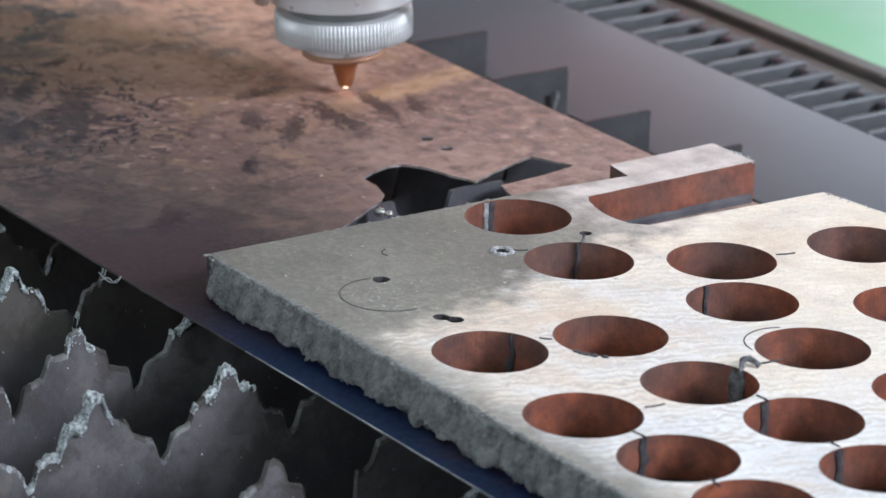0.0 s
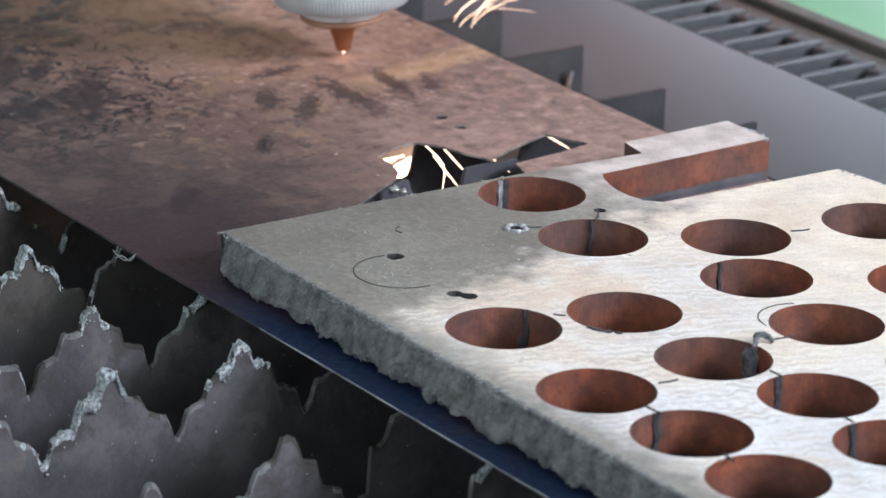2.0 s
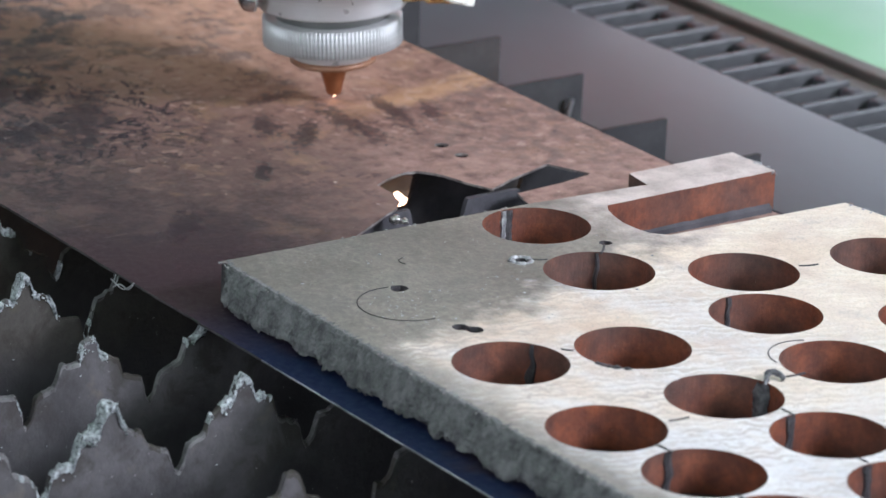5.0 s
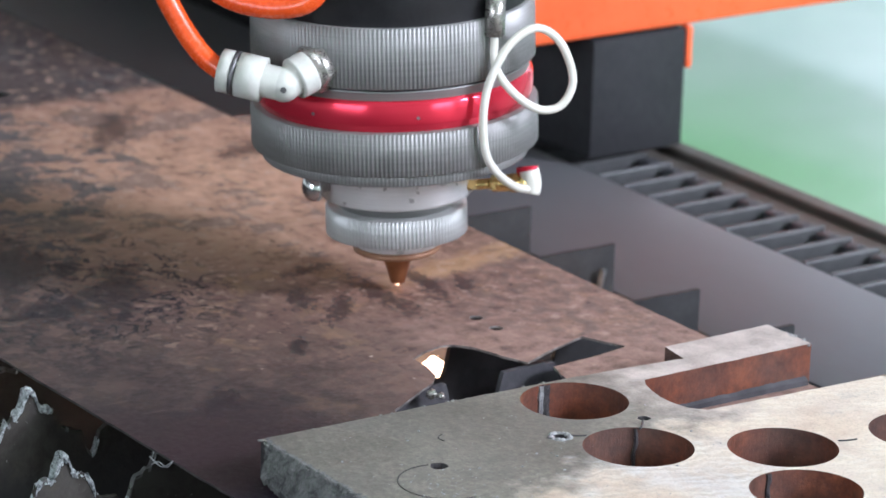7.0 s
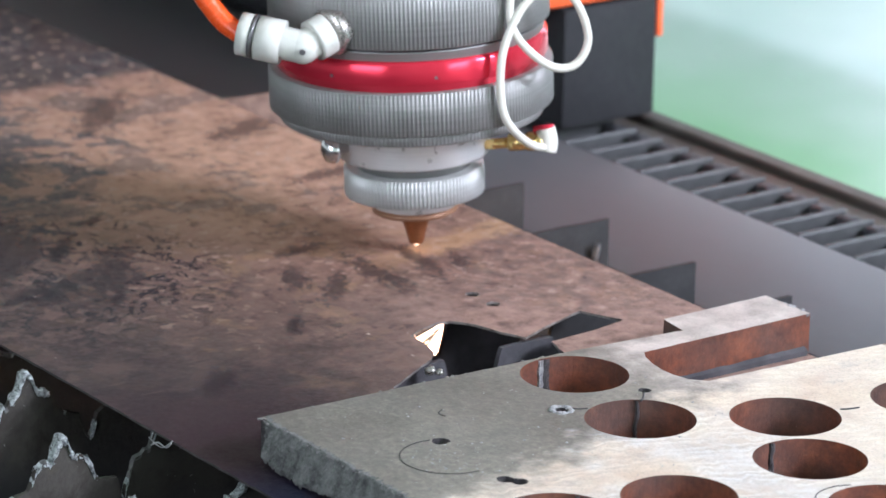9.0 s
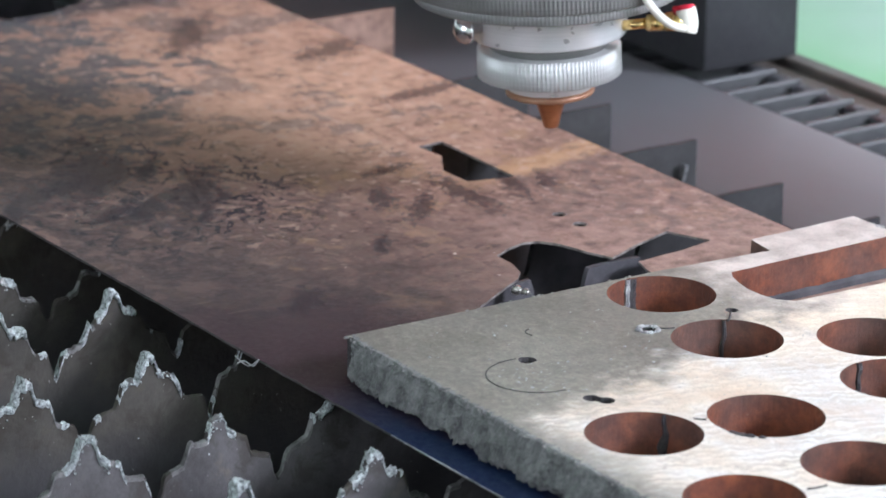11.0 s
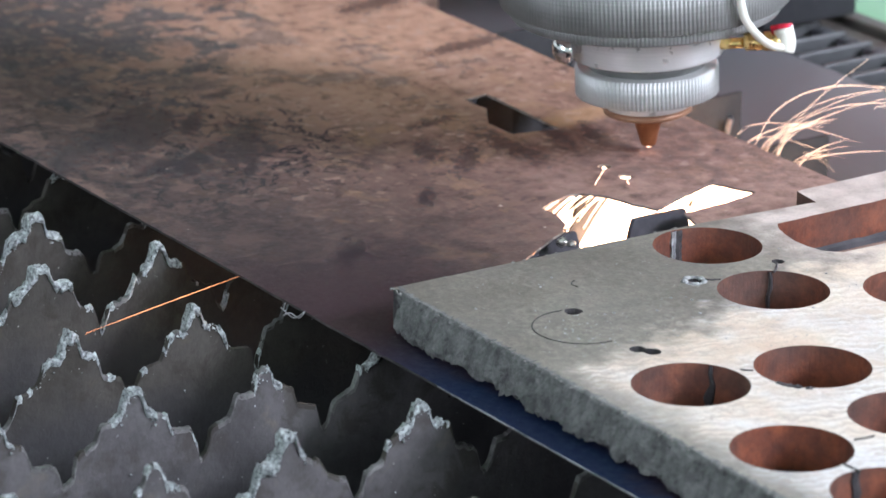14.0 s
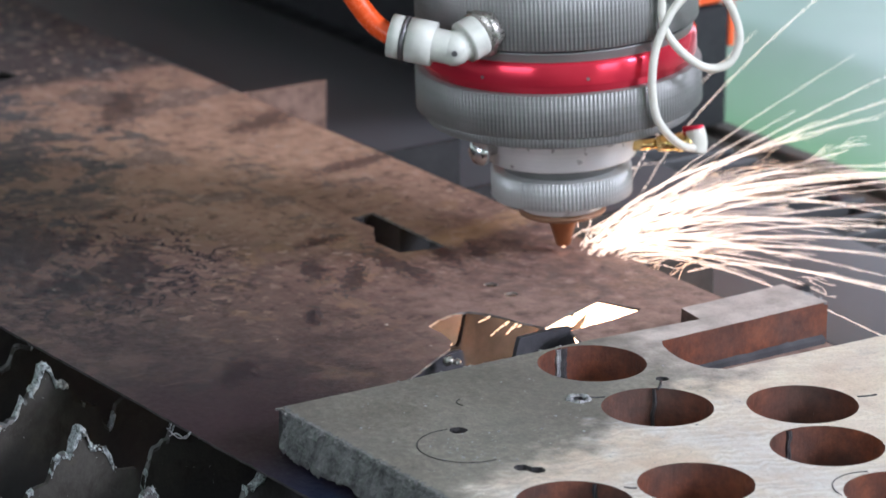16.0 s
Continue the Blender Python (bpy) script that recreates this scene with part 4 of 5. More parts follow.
def wall_strip(cx, cy, ang, w, seed, taper=1.0):
    """A thin uneven strip that runs down the wall of a bore."""
    bm = bmesh.new()
    rows = []
    for j in range(15):
        v = j / 14
        half = 0.5 * w / 0.015 * (1 + (taper - 1) * (1 - v)) * (1 + 0.5 * noise.noise(Vector((v * 5, seed, 1))))
        mid = ang + 0.05 * noise.noise(Vector((v * 3, seed, 2)))
        row = []
        for q, dr in ((-1, 0.0002), (-0.8, -0.0005), (0.0, -0.0008), (0.8, -0.0005), (1, 0.0002)):
            a = mid + q * half
            r = 0.015 + dr + 0.0002 * noise.noise(Vector((q * 2, v * 9, seed)))
            row.append(bm.verts.new((cx + r * math.cos(a), cy + r * math.sin(a), TOP - 0.0001 - 0.0115 * v)))
        rows.append(row)
    for a, b in zip(rows, rows[1:]):
        for q in range(4):
            bm.faces.new((a[q], a[q + 1], b[q + 1], b[q]))
    bmesh.ops.recalc_face_normals(bm, faces=bm.faces[:])
    return bm


def double_hole(cx, cy):
    out = []
    for q in range(28):
        a = 2 * math.pi * q / 28
        u, v = 0.0043 * math.cos(a), 0.0028 * math.sin(a) * (0.5 + 0.5 * min(1.0, abs(math.cos(a)) * 1.8))
        out.append((cx + u * 0.84 - v * 0.54, cy + u * 0.54 + v * 0.84))
    return out


def plate():
    th = thing("perforated_plate", "thick steel plate with round bores and a flame-cut edge", "steel plate")
    outer = [(-0.0285, -0.0578), (0.40, -0.0618), (0.40, 0.131), (0.060, 0.129), (0.0145, 0.1215), (0.0125, 0.061)]
    # the rounded inner end of the slot, then the projecting arm
    outer += [(0.0085, 0.0572), (0.0035, 0.0558), (-0.002, 0.0558), (-0.0075, 0.0567), (-0.0125, 0.0585), (-0.0158, 0.0605)]
    outer += [(-0.0172, 0.1217), (-0.0366, 0.1212), (-0.0355, 0.0828), (-0.0247, 0.0812), (-0.0255, 0.074), (-0.0275, 0.0416)]
    holes = [circle(x, y, 0.015, 72) for x, y in HOLES]
    holes += [circle(0.0117, -0.028, 0.0024, 16, 0.3, 1), double_hole(0.045, -0.029),
              circle(0.0092, 0.0413, 0.0018, 14, 0.3, 4), circle(0.0097, 0.0129, 0.0019, 14, 0.2, 5)]
    bm = slab(ragged(outer, 0.003, 0.00025, 2), holes, 0.0004, TOP)
    for fc in bm.faces:
        if fc.material_index == 2 and all((fc.calc_center_median().xy - Vector(h)).length > 0.0152 for h in HOLES):
            fc.material_index = 3
        if fc.material_index == 1 and fc.normal.y < -0.8 and fc.calc_center_median().y < -0.05:
            fc.material_index = 3
    part("plate_body", bm, [PLATE_FACE, RUST_WALL, RUST_WALL, SLAG], th)
    # dark strip along the foot of the arm, in place of the shade there
    seam = [(-0.0166 - 0.0004 * (q / 30), 0.063 + 0.0019 * q, 0.0007 + 0.0002 * noise.noise(Vector((q * 0.9, 0, 1)))) for q in range(31)]
    part("shade_strip", tube(seam, 0.0017, 6, 2), SHADED_STEEL, th, "dark strip for the shade under the arm")
    # pale ragged slag along the far ends of the arm and the plate
    rng = random.Random(17)
    bm = bmesh.new()
    for q in range(46):
        x = -0.0366 + 0.0196 * rng.random()
        merge(bm, bead(rng.uniform(0.0003, 0.0007), q * 2.1, 0.8), pose(x, 0.1214 + rng.gauss(0, 0.0004), TOP - abs(rng.gauss(0, 0.0012))))
    for q in range(60):
        x = 0.0145 + 0.045 * rng.random()
        merge(bm, bead(rng.uniform(0.0003, 0.0007), q * 1.7, 0.8), pose(x, 0.1215 + 0.0075 * (x - 0.0145) / 0.0455 + rng.gauss(0, 0.0005), TOP - abs(rng.gauss(0, 0.001))))
    tagged(part("edge_slag", bm, BURR, th, "pale ragged slag along the far edge", smooth=50), kind="stuff")
    # torn flame-cut flank facing the slats
    bm = bmesh.new()
    n, rows = 1500, 22
    grid = []
    for i in range(n + 1):
        x = -0.0285 + 0.43 * i / n
        base = -0.0578 - 0.004 * (x + 0.0285) / 0.43
        chunk = math.tanh(4.0 * noise.noise(Vector((x * 62, 0, 21)))) * 0.6
        reach = 0.0108 + 0.0012 * chunk + 0.0008 * noise.noise(Vector((x * 170, 0, 5))) + 0.0011 * noise.noise(Vector((x * 520, 0, 8))) + 0.0008 * noise.noise(Vector((x * 1400, 0, 9)))
        reach = min(reach, 0.0123)
        lean_out = 0.0033 + 0.0012 * chunk + 0.0004 * noise.noise(Vector((x * 140, 0, 13)))
        col = []
        for j in range(rows + 1):
            v = j / rows
            d = 0.0005 + lean_out * v + 0.0007 * noise.noise(Vector((x * 90, v * 1.5, 7))) + 0.0006 * noise.noise(Vector((x * 240, v * 3.0, 1)))
            d += 0.0006 * noise.noise(Vector((x * 520, v * 6.5, 3))) + 0.0004 * noise.noise(Vector((x * 1150, v * 14, 4))) + 0.00028 * noise.noise(Vector((x * 2300, v * 26, 6)))
            if j < 2:
                d = 0.0003 + 0.0004 * j + 0.0007 * noise.noise(Vector((x * 330, 0, 11))) + 0.0005 * noise.noise(Vector((x * 1100, 0, 12)))
            d -= 0.0045 * max(0.0, 1 - (x + 0.0285) / 0.006) ** 2 * (0.4 + 0.6 * v)
            if v > 0.85:
                d -= (v - 0.85) * 0.016 * (0.4 + noise.noise(Vector((x * 160, 0, 15))))
            col.append(bm.verts.new((x, base - d, TOP + 0.00012 - max(reach, 0.006) * v + (0.0002 * noise.noise(Vector((x * 900, 0, 17))) if j == 0 else 0.0))))
        grid.append(col)
    for a, b in zip(grid, grid[1:]):
        for j in range(rows):
            bm.faces.new((a[j], a[j + 1], b[j + 1], b[j]))
        bm.faces.new((a[0], b[0], bm.verts.new((b[0].co.x, b[0].co.y + 0.006, TOP - 0.0004)), bm.verts.new((a[0].co.x, a[0].co.y + 0.006, TOP - 0.0004))))
    bmesh.ops.recalc_face_normals(bm, faces=bm.faces[:])
    part("torn_edge", bm, TORN, th, "grey ragged flame-cut flank with hanging dross")
    bm = bmesh.new()
    for q in range(620):
        x = -0.0285 + 0.36 * rng.random() ** 1.3
        y = -0.0578 - 0.004 * (x + 0.0285) / 0.43 + rng.gauss(-0.0001, 0.0004)
        merge(bm, bead(rng.choice((0.00014, 0.0002, 0.00028, 0.0004)), q * 1.3, 0.8), pose(x, y, TOP - 0.0001 - abs(rng.gauss(0, 0.0004))))
    for q in range(90):
        y = -0.0578 + 0.095 * rng.random()
        merge(bm, bead(rng.choice((0.00014, 0.0002, 0.0003, 0.0005)), q * 1.9, 0.8), pose(-0.0285 + 0.001 * (y + 0.0578) / 0.0994 + rng.gauss(0, 0.0003), y, TOP - 0.0001 - abs(rng.gauss(0, 0.0005))))
    tagged(part("top_burr", bm, TORN_BURR, th, "pale burrs along the flame-cut edge", smooth=50), kind="stuff")
    # cut marks: slag runs in the bores, entry slits and scribed arcs on the face
    rng = random.Random(5)
    runs = [(0, 176, 0.0030), (1, 146, 0.0012), (2, 123, 0.0030), (5, 183, 0.0020), (9, 182, 0.0026), (10, 177, 0.0026), (13, 182, 0.0026)]
    for k, ang, w in runs:
        cx, cy = HOLES[k]
        part("slag_run", wall_strip(cx, cy, radians(ang), w, k * 3.3, 0.25 if k == 2 else 1.0), SLAG, th, "dark slag run in a bore")
    # pale bright strip beside the slag of one bore
    part("cut_strip", wall_strip(*HOLES[0], radians(182), 0.0016, 4.0, 1.4), BRIGHT_SLAG, th, "pale melted strip in a bore")
    # lump of slag that curls over a rim
    cx, cy = HOLES[7]
    bm = wall_strip(cx, cy, radians(100), 0.0056, 31.0, 0.8)
    for v in bm.verts:
        v.co += Vector((0, -0.0012 * max(0.0, 0.5 + noise.noise(v.co * 420)), 0))
    pts = [(cx + 0.0148 * math.cos(radians(97)), cy + 0.0148 * math.sin(radians(97)), TOP - 0.001), (cx - 0.0035, cy + 0.0165, TOP + 0.0016), (cx - 0.003, cy + 0.0185, TOP + 0.0018), (cx - 0.0005, cy + 0.0195, TOP + 0.0006)]
    tube(pts, 0.0008, 8, 6, bm)
    for v in bm.verts:
        v.co += Vector((noise.noise(v.co * 900), noise.noise(v.co * 900 + Vector((9, 0, 0))), noise.noise(v.co * 900 + Vector((0, 9, 0))))) * 0.0004
    part("slag_lump", bm, SLAG_GREY, th, "grey slag lump curling over the rim of a bore", smooth=50)
    # molten nick at the near rim of another bore
    cx, cy = HOLES[3]
    bm = bmesh.new()
    for q in range(16):
        a = radians(-62 + rng.gauss(0, 9))
        merge(bm, bead(rng.uniform(0.0005, 0.0013), rng.random() * 40, 0.6), pose(cx + 0.0152 * math.cos(a), cy + 0.0152 * math.sin(a), TOP - 0.0003))
    part("rim_slag", bm, SLAG, th, "dark molten nick on the rim of a bore", smooth=50)
    for x0, y0, x1, y1 in ((0.0105, 0.0400, 0.0153, 0.0353), (0.1315, -0.034, 0.1373, -0.0335), (0.0688, -0.0168, 0.0711, -0.0145), (0.1285, 0.007, 0.1333, 0.0071), (0.0495, 0.0764, 0.051, 0.0817),
                           (0.121, -0.0222, 0.1216, -0.0166), (0.1651, -0.036, 0.1702, -0.0367), (0.1618, 0.0033, 0.1656, 0.0034), (0.1118, 0.0205, 0.1122, 0.0275), (0.0103, 0.0155, 0.0125, 0.0195)):
        bm = bmesh.new()
        tube([(x0, y0, TOP), ((x0 + x1) / 2 + 0.0004, (y0 + y1) / 2, TOP), (x1, y1, TOP)], 0.00035, 6, 4, bm)
        part("entry_slit", bm, SLAG, th, "thin black cut line")
    for cx, cy, r, a0, a1 in ((0.0222, -0.0327, 0.0128, 168, 362), (-0.0045, -0.0135, 0.003, 190, 300), (0.1035, 0.0365, 0.0108, 150, 268)):
        bm = bmesh.new()
        tube([(cx + r * math.cos(radians(a0 + (a1 - a0) * q / 10)), cy + r * math.sin(radians(a0 + (a1 - a0) * q / 10)), TOP) for q in range(11)], 0.00021, 6, 3, bm)
        part("scribed_arc", bm, SLAG, th, "thin scribed arc")
    bm = bmesh.new()
    for q in range(14):
        a = 2 * math.pi * q / 14
        merge(bm, bead(0.0008 * rng.uniform(0.7, 1.3), q * 3.0), pose(0.0097 + 0.0027 * math.cos(a), 0.0129 + 0.0027 * math.sin(a), TOP))
    part("spatter_ring", bm, BRIGHT_SLAG, th, "bright spatter ring round a pierced hole", smooth=60)
    bm = bmesh.new()
    for _ in range(130):
        x, y = rng.uniform(-0.02, 0.06), rng.uniform(-0.053, 0.05)
        if min((x - a) ** 2 + (y - b) ** 2 for a, b in HOLES) > 0.0155 ** 2 and not (x < -0.0 and y > 0.04):
            merge(bm, bead(rng.choice((0.00013, 0.00015, 0.0002, 0.0002, 0.0004)), rng.random() * 30), pose(x, y, TOP))
    for _ in range(90):
        x, y = rng.gauss(0.026, 0.008), rng.gauss(-0.034, 0.007)
        merge(bm, bead(rng.choice((0.00012, 0.00015, 0.0002, 0.0003)), rng.random() * 30), pose(x, y, TOP))
    tagged(part("spatter", bm, BRIGHT_SLAG, th, "fine bright spatter"), kind="stuff")


plate()


# ---- cutting head ----
RIGHT = Vector((0.56, 0.83, 0)).normalized()
FRONT = Vector((0.83, -0.56, 0)).normalized()


def hv(a, b, z):
    """A point of the head in millimetres: across the view, towards the camera, up."""
    return (RIGHT * (a + 0.047 * z) + FRONT * b) * 0.001 + Vector((0, 0, z * 0.001))


def turned(name, prof, mat, parent, label="", n=128):
    return part(name, lathe([(r * 0.001, z * 0.001) for r, z in prof], n), mat, parent, label, smooth=14)


def along(a, b):
    """A pose whose z axis runs from a to b."""
    return Matrix.Translation(a) @ (Vector(b) - Vector(a)).to_track_quat("Z", "Y").to_matrix().to_4x4()


def cutting_head():
    th = thing("laser_cutter", "silver and red laser cutter with a copper nozzle", "laser cutter")
    turned("nozzle", [(1.7, 0), (2.1, 0.15), (2.4, 0.8), (3.0, 3.4), (3.9, 6.4), (5.2, 9.6), (5.2, 13.0)], COPPER, th, "orange copper nozzle", 48)
    turned("ceramic_seat", [(7.0, 10.2), (12.4, 10.6), (13.3, 11.2), (13.3, 12.3), (11.0, 12.9)], CERAMIC, th, "brown ceramic nozzle seat", 64)
    turned("seat_collar", [(10.0, 12.6), (12.7, 12.8), (13.0, 13.2), (13.0, 16.4), (16.0, 17.4)], ALU, th, "", 80)
    part("knurled_nut", knurled(0.0215, 0.0168, 0.0258, 106, 0.0006, 0.0004), MATTE_ALU, th, "bright straight-knurled nut", smooth=30)
    turned("neck", [(17.6, 24.6), (17.6, 27.0), (18.8, 27.5), (19.4, 28.4), (19.4, 30.4)], GREY_STEEL, th)
    turned("sensor_barrel", [(21.6, 29.2), (23.0, 29.6), (23.5, 30.4), (23.5, 41.4), (24.0, 42.0)], ALU, th, "bright turned aluminium barrel")
    turned("lower_flange", [(25.0, 41.4), (36.6, 41.7), (38.4, 42.3)], ALU, th, "satin chamfered flange")
    part("flange_rim", knurled(0.0402, 0.0422, 0.0462, 210, 0.0003, 0.0004), STEEL, th, "finely knurled flange rim", smooth=30)
    part("knurled_collar", knurled(0.0433, 0.0460, 0.0593, 210, 0.00032, 0.0004), GREY_STEEL, th, "grey straight-knurled collar", smooth=30)
    turned("red_ring", [(40.4, 59.0), (40.8, 59.4), (41.8, 61.6), (41.9, 61.9), (41.9, 67.4), (41.2, 68.4), (40.6, 68.8)], RED, th, "anodised red ring")
    turned("groove_ring", [(40.4, 68.4), (40.9, 68.9), (40.9, 71.0), (41.6, 71.6)], STEEL, th)
    turned("groove_line", [(41.0, 71.3), (41.2, 71.4), (41.2, 72.6)], BLACK, th)
    part("upper_collar", knurled(0.0427, 0.0724, 0.0909, 210, 0.00034, 0.0004), STEEL, th, "grey straight-knurled upper collar", smooth=30)
    turned("black_body", [(41.0, 90.6), (41.2, 91.0), (41.2, 175.0), (38.0, 178.0)], BLACK, th, "black anodised body")
    part("carriage", box(-0.239, -0.03, -0.032, 0.032, 0.15, 0.21, 0.003), BLACK, th, "black carriage block behind the head", smooth=40)
    for a in (-64, -20):
        d = RIGHT * math.sin(radians(a + 30)) + FRONT * math.cos(radians(a + 30))
        bm = lathe([(0.0005, 0.0), (0.0005, 0.0003)], 16)
        m = along(d * 0.0418 + Vector((0, 0, 0.0637)), d * 0.05 + Vector((0, 0, 0.0637)))
        bm.transform(m)
        part("set_screw", bm, DARK_ALU, th)
    # cross-head screw in the barrel
    d = (RIGHT * -0.86 + FRONT * 0.5).normalized()
    m = along(d * 0.0222 + Vector((0, 0, 0.0350)), d * 0.04 + Vector((0, 0, 0.0350)))
    bm = lathe([(0.0019, 0.0), (0.0019, 0.0055), (0.0043, 0.0056), (0.0043, 0.0066), (0.0036, 0.0082), (0.0022, 0.0091), (0.0008, 0.0094)], 40)
    bm.transform(m)
    screw = part("screw", bm, CHROME, th, "chromed pan-head screw", smooth=35)
    bm = box(-0.0013, 0.0013, -0.0003, 0.0003, 0.0084, 0.0094)
    box(-0.0003, 0.0003, -0.0013, 0.0013, 0.0084, 0.0094, bm=bm)
    bm.transform(m)
    part("cross_slot", bm, BLACK, screw)
    # coaxial plug
    a, b = hv(20, 8, 33), hv(27.5, 10, 34.0)
    bm = tube([a, b], 0.0016, 16, 2)
    plug = part("coax_plug", bm, GOLD, th, "gold right-angle coaxial plug", smooth=40)
    bm = tube([hv(27.4, 10, 34), hv(33, 11.5, 34.6)], 0.0027, 6, 2)
    part("plug_nut", bm, GOLD, plug, "", smooth=25)
    bm = tube([hv(33, 11.5, 34.6), hv(38.5, 13, 35.0)], 0.0029, 16, 2)
    part("plug_elbow", bm, GOLD, plug, "", smooth=40)
    bm = tube([hv(38.2, 13, 39), hv(39.2, 13.2, 35), hv(38.8, 13.4, 32.2)], 0.003, 16, 3)
    part("plug_sleeve", bm, CABLE, plug, "", smooth=40)
    bm = tube([hv(34.8, 12, 38.4), hv(40.8, 13.4, 39.2)], 0.0013, 10, 2)
    part("plug_cap", bm, RED, plug, "red cap", smooth=40)
    # white cable with its loop, and the crimp above
    pts = [(25.8, 33, 100), (25.9, 33.5, 88), (26.3, 34.5, 77.5), (31.3, 34, 69.5), (39.3, 31, 63), (46.3, 29, 63.4), (49.5, 28, 71), (45.3, 29, 82.5), (37.8, 31, 87.5),
           (30.1, 34, 83), (24.7, 36.5, 72.5), (23.3, 37.5, 62), (24.6, 37, 51), (28.6, 32.5, 43.5), (34, 22, 36.5), (38.8, 13.4, 33)]
    part("coax_cable", tube([hv(*p) for p in pts], 0.00125, 12, 8), CABLE, th, "looped white coaxial cable", smooth=60)
    part("cable_crimp", tube([hv(25.9, 33, 86), hv(25.8, 33, 97)], 0.003, 6, 2), NUT, th, "", smooth=25)
    # push-in elbow and orange air tube
    d = hv(-25.5, 34.5, 77.6)
    out = Vector((d.x, d.y, 0)).normalized()
    nut = along(d - out * 0.003, d + out * 0.01)
    bm = lathe([(0.0068, 0.0), (0.0073, 0.0005), (0.0073, 0.0075), (0.0066, 0.0082)], 6)
    bm.transform(nut)
    fit = part("air_fitting", bm, NUT, th, "white plastic elbow air fitting", smooth=20)
    c0, c1 = d + out * 0.0045, hv(-35, 42.5, 74.8)
    part("elbow_stub", tube([c0, c0.lerp(c1, 0.3), c0.lerp(c1, 0.58)], 0.0063, 24, 3), FITTING, fit, "", smooth=40)
    part("elbow_neck", tube([c0, c0.lerp(c1, 0.5), c1], 0.0049, 20, 3), FITTING, fit, "", smooth=40)
    own = bmesh.new()
    bmesh.ops.create_icosphere(own, subdivisions=3, radius=0.0051)
    own.transform(Matrix.Translation(c1))
    part("elbow_knee", own, FITTING, fit, "", smooth=60)
    dot = lathe([(0.0009, 0.0), (0.0009, 0.0004)], 12)
    dot.transform(along(c1 + FRONT * 0.0057, c1 + FRONT * 0.01))
    part("knee_dimple", dot, DARK_ALU, fit)
    m0 = c1.lerp(hv(-49, 39.5, 77.6), 0.42)
    part("elbow_shoulder", tube([m0, m0.lerp(hv(-49, 39.5, 77.6), 0.9)], 0.0066, 24, 2), FITTING, fit, "", smooth=40)
    c2 = hv(-49, 39.5, 77.6)
    part("elbow_barrel", tube([c1, c1.lerp(c2, 0.5), c2], 0.0049, 20, 3), FITTING, fit, "", smooth=40)
    c3 = hv(-53.5, 38.5, 78.5)
    part("release_collar", tube([c2, c3], 0.0064, 20, 2), FITTING, fit, "", smooth=40)
    part("collar_band", tube([c2 - (c3 - c2) * 0.05, c2 + (c3 - c2) * 0.2], 0.0066, 20, 2), DARK_ALU, fit, "", smooth=40)
    pts = [c3, hv(-59, 36.5, 82.5), hv(-66, 34, 92), hv(-72, 31, 104), hv(-72, 27, 116), hv(-58, 24, 124), hv(-48, 30, 128)]
    part("air_tube", tube(pts, 0.0031, 16, 8), ORANGE_TUBE, th, "glossy orange air tube", smooth=60)
    pts = [hv(-60, 30, 103), hv(-50, 36, 98.5), hv(-38, 40, 97.0), hv(-28, 42, 99.5), hv(-22, 40, 108)]
    part("air_tube", tube(pts, 0.0031, 16, 8), ORANGE_TUBE, th, "glossy orange air tube", smooth=60)
    return th


HEAD = cutting_head()


def gantry():
    th = thing("gantry", "orange machine gantry with a dark foot plate over the rail", "gantry")
    part("foot_block", box(-0.80, -0.132, 0.2355, 0.277, -0.0175, 0.0262, 0.0015), FOOT, th, "dark steel foot block on the rail", smooth=40)
    part("orange_box", box(-0.80, -0.132, 0.205, 0.36, 0.0268, 0.13, 0.003), ORANGE, th, "bright orange painted box", smooth=40)
    part("orange_tab", box(-0.137, -0.132, 0.2772, 0.2798, 0.011, 0.0266, 0.0008), ORANGE, th, "orange tab", smooth=40)
    # unseen beam, added to carry the head and set where its shade suits
    part("unseen_beam", box(-0.46, -0.24, -0.75, 0.42, 0.1305, 0.32, 0.004), BLACK, th, "", smooth=40)
    return th


GANTRY = gantry()


# ---- fire and sparks ----
def streak(bm, start, way, length, sag, r, rng, hook=0.0):
    """One thin trail; hook lifts its root, as sparks that bounce up before they fly off."""
    pts = []
    side = Vector((rng.uniform(-1, 1), rng.uniform(-1, 1), rng.uniform(-1, 1))) * 0.06 * length
    for q in range(6):
        u = q / 5
        run = u ** 1.4 if hook else u
        pts.append(Vector(start) + way * length * run + Vector((0, 0, hook * length * (1 - (1 - u) ** 3) - sag * u * u)) + side * u * u)
    tube(pts, r, 5, 3, bm, taper=lambda u: 0.35 + 0.65 * math.sin(math.pi * min(u * 0.9 + 0.1, 1)))


